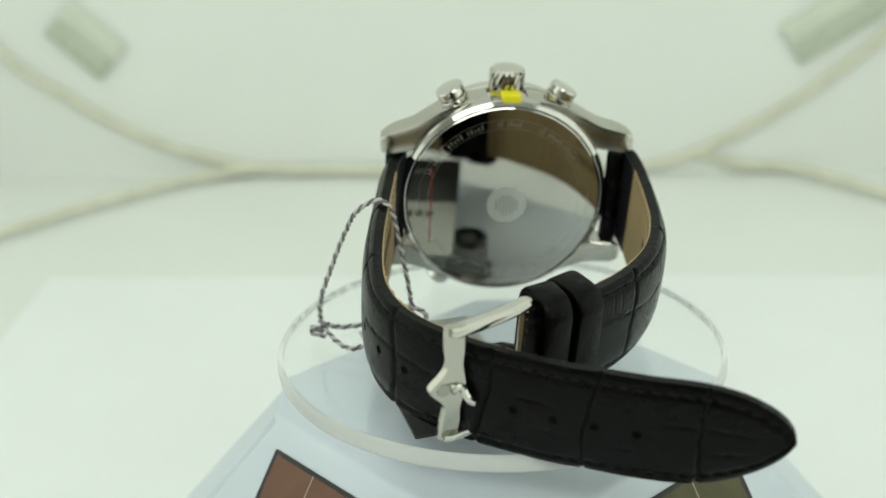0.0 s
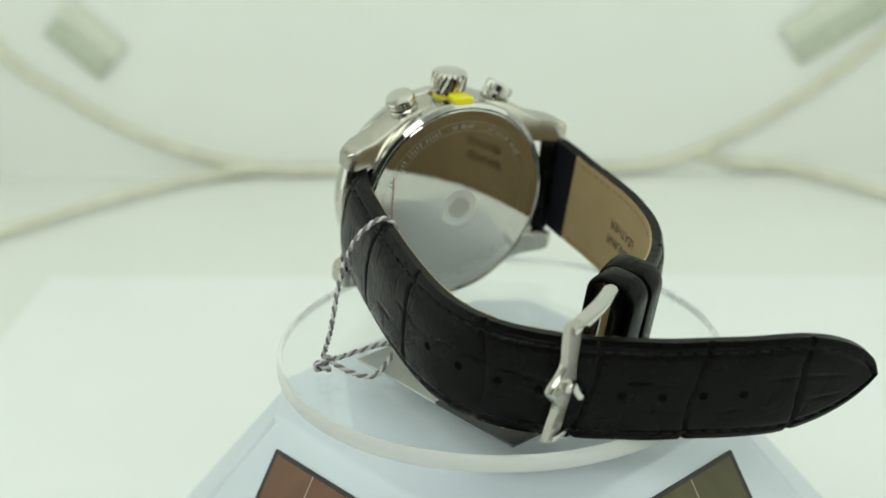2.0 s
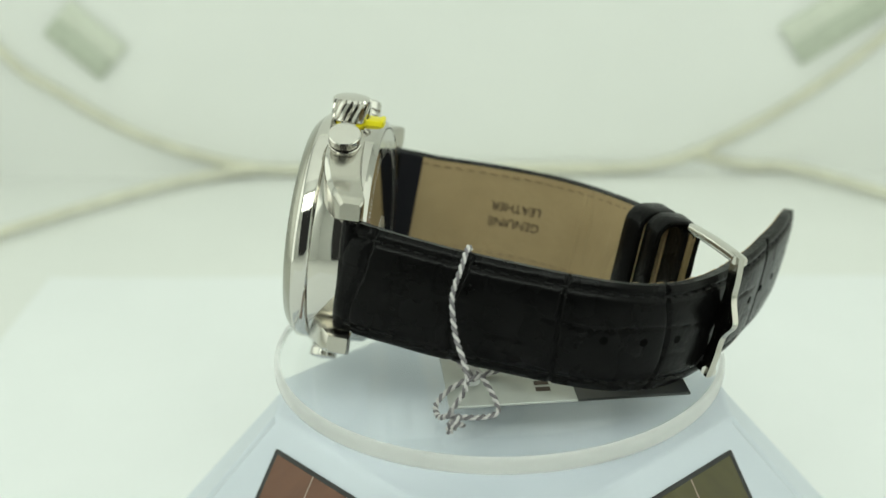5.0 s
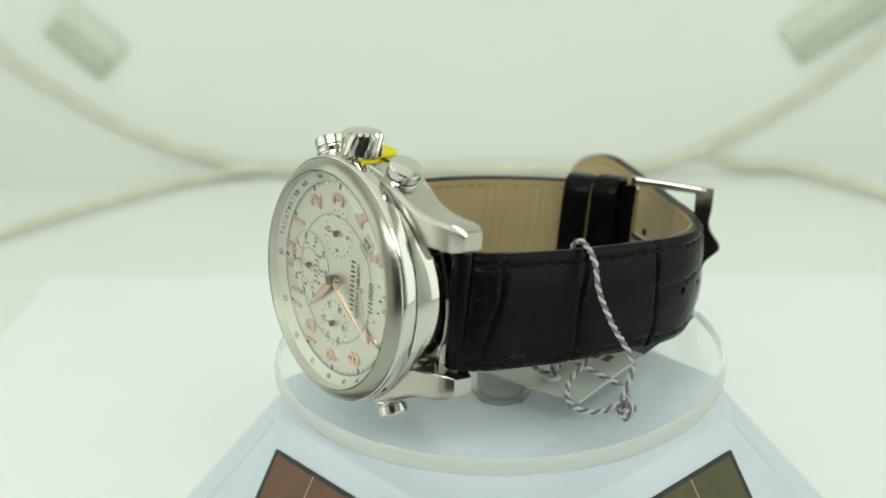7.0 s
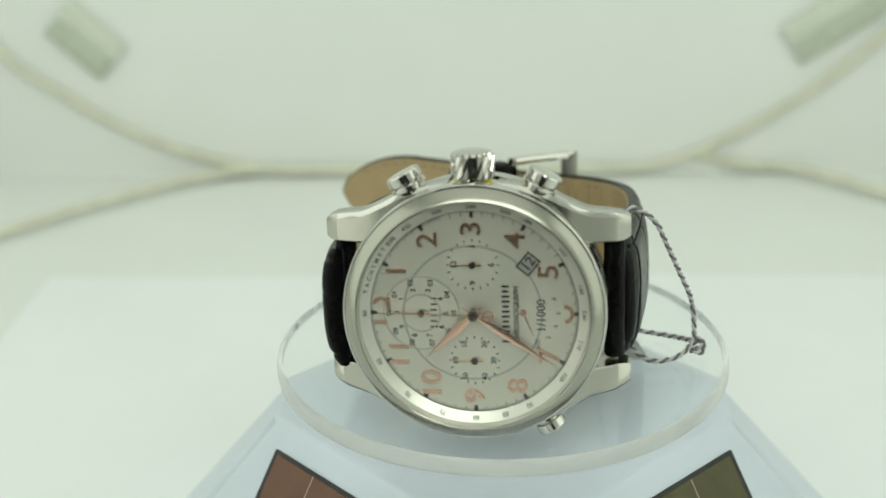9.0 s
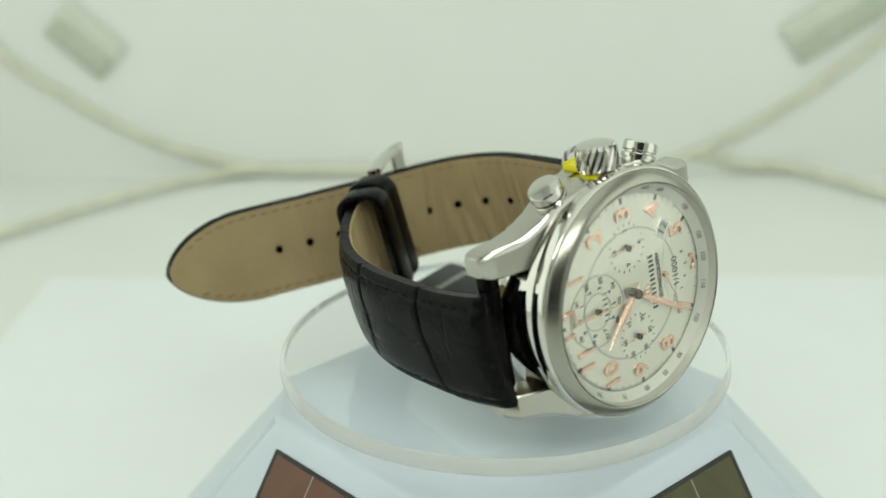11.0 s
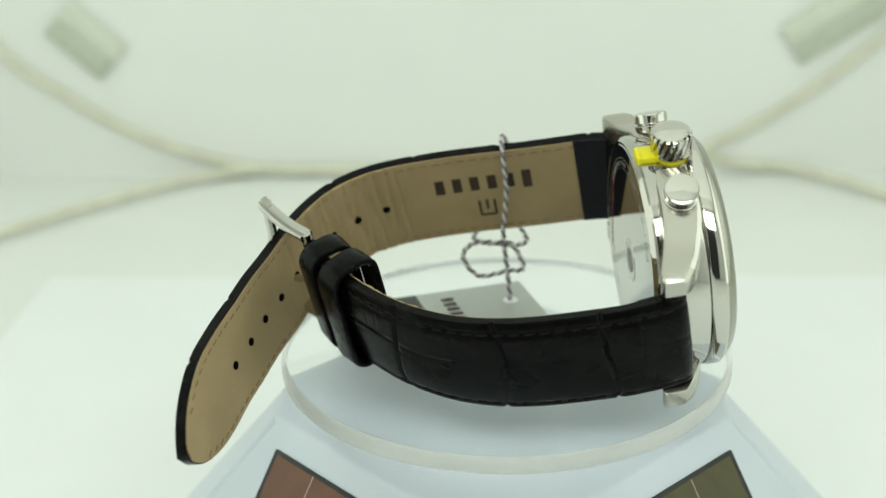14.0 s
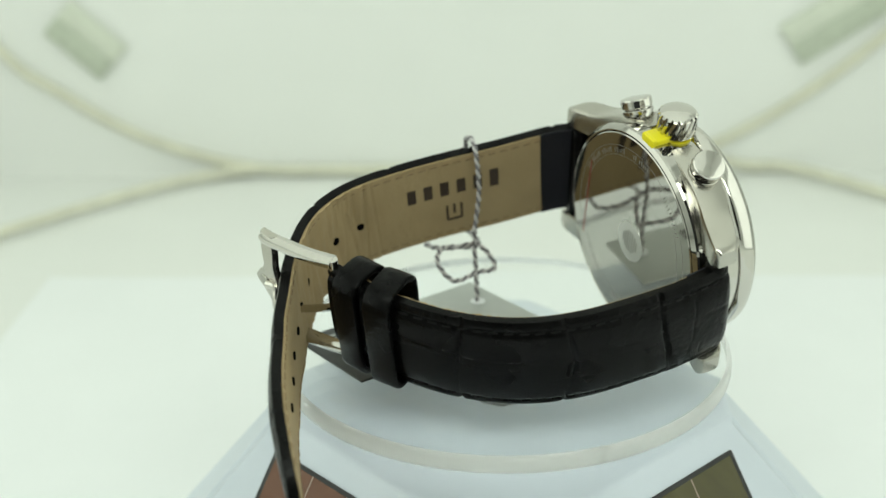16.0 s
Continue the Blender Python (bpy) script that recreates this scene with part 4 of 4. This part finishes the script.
def L_est(points):
    P = [Vector(p) for p in points]
    return sum((b - a).length for a, b in zip(P, P[1:]))


def price_tag():
    e = empty("price_tag", Matrix.Translation((-0.0144, -0.0366, 0.0010)))
    tagged(e, "black and silver card tag lying under the strap", "tag")
    m = Matrix.Rotation(math.atan2(40.5, -13.4), 4, "Z")
    W_ = 22.0
    part("dark_half", moved(box(10.0, -W_ / 2, 0, 20.0, W_, 0.5, 0.12, 1), m), CARD_DARK, e, "black half of the card tag")
    part("silver_half", moved(box(31.3, -W_ / 2, 0, 22.6, W_, 0.5, 0.12, 1), m), CARD_GREY, e, "silver-grey half of the card tag")
    part("print_bars", moved(merge(*[box(6, -3 - 1.5 * i, 0.29, 1.6, 0.9, 0.03) for i in range(8)]), m), CARD_GREY, e, "small pale printed bars", smooth=False)
    part("maker_bars", moved(merge(*[box(25.5, -4.5 - 2.3 * i, 0.29, 2.6, 1.5, 0.03) for i in range(6)]), m), PRINT, e, "dark printed bars", smooth=False)
    part("tag_eyelet", moved(moved(cyl_z([(0.5, 0.2), (1.5, 0.2), (1.5, 0.36), (0.5, 0.36)], 24), Matrix.Translation((37.7, -8.7, 0))), m), PAPER, e, "white reinforced tag hole")
    a, b = cord([(-3.6 + 0.0, 38.5, 0.4), (-3.3, 38.2, 4.0), (-2.9, 38.0, 7.2)])
    st = part("tag_string", a, CORD_LIGHT, e, "pale twisted cord end through the tag hole")
    part("dark_strand", b, CORD_DARK, st, "darker grey cord strand")
    return e


def tag_cord():
    e = empty("tag_cord", WATCH)
    tagged(e, "twisted grey and white cord looped round the strap", "cord")
    inv = WATCH.inverted()
    D3 = lambda x, y, z: (inv @ (Vector((x, y, z)) * MM)) / MM
    hole = D3(-18, 1.9, 1.6)
    knot = D3(-36.2, 2.0, 4.0)
    lines = [
        [hole, hole.lerp(Vector((-25.9, -29.4, 9.6)), 0.35) + Vector((0.5, -0.6, 0)), hole.lerp(Vector((-25.9, -29.4, 9.6)), 0.7) + Vector((0.4, 0.4, 0)), Vector((-25.9, -29.4, 9.6)), Vector((-28.6, -28.8, 11.4)), Vector((-32.2, -28.4, 8.8)), Vector((-34.2, -28.0, 4.5)), Vector((-36.6, -29.8, -1)), Vector((-39.2, -33.2, -7.5)), knot],
        [knot, D3(-33, 4.5, 1.8), D3(-28, 6, 1.6), D3(-24, 3, 3.5), D3(-22, -4, 6), D3(-17, -7, 6.5), D3(-15, -4, 3), hole],
        [knot, D3(-33, -2.5, 2.4), D3(-29, -5, 1.8), D3(-24, -2, 4.0), D3(-20, 2.5, 7), D3(-16, 5, 4), hole],
        [D3(-35.6, -0.4, 2.2), D3(-37.8, 0.4, 3.4), D3(-37.6, 1.6, 1.6), D3(-35.8, 1.9, 2.4), D3(-36.2, 0, 3.9), D3(-37.9, 1.3, 3.0), D3(-35.4, 1.0, 1.4)],
    ]
    for pts, nm in zip(lines, ("strap_loop", "lower_strand", "side_strand", "knot")):
        a, b = cord(pts)
        p = part(nm, a, CORD_LIGHT, e, "pale twisted cord strand")
        part("dark_strand", b, CORD_DARK, p, "darker grey cord strand")
    return e


tag = price_tag()
string = tag_cord()


# ---- what moves: all that turns with the disc ----
def motions():
    for ob in (disc, tag):
        rest = ob.matrix_basis.copy()
        walk(ob, [(t, pose(0, 0, 0, 0, 0, a) @ rest) for t, a in TURN])
    # the cord is lifted and leans with the strap as the watch tips
    hole, top = Vector((-0.018, 0.0019, 0.0016)), WATCH @ Vector((-0.0259, -0.0294, 0.0096))
    lifted, top_tipped = Vector((-0.0173, 0.0014, 0.008)), WATCH_TIPPED @ Vector((-0.0259, -0.0294, 0.0096))
    lean = (top - hole).rotation_difference(top_tipped - lifted).to_matrix().to_4x4()
    tipped = Matrix.Translation(lifted) @ lean @ Matrix.Translation(-hole)
    rows = []
    for t, a in TURN:
        if t < 6:
            m = Matrix.Translation((0.0014 if t <= 4.2 else 0.0007, 0, 0))
        elif t <= 9.2:
            m = Matrix()
        else:
            m = Matrix().lerp(tipped, 0.5) if t < 11 else tipped
        rows.append((t, pose(0, 0, 0, 0, 0, a) @ m @ WATCH))
    walk(string, rows)
    # the case leads; strap, keepers and buckle give a little at the lugs
    walk(watch, [(t, pose(0, 0, 0, 0, 0, a) @ case_at(t)) for t, a in TURN])
    for ob in strap_parts:
        walk(ob, [(t, case_at(t).inverted() @ strap_at(t)) for t, a in TURN])


motions()
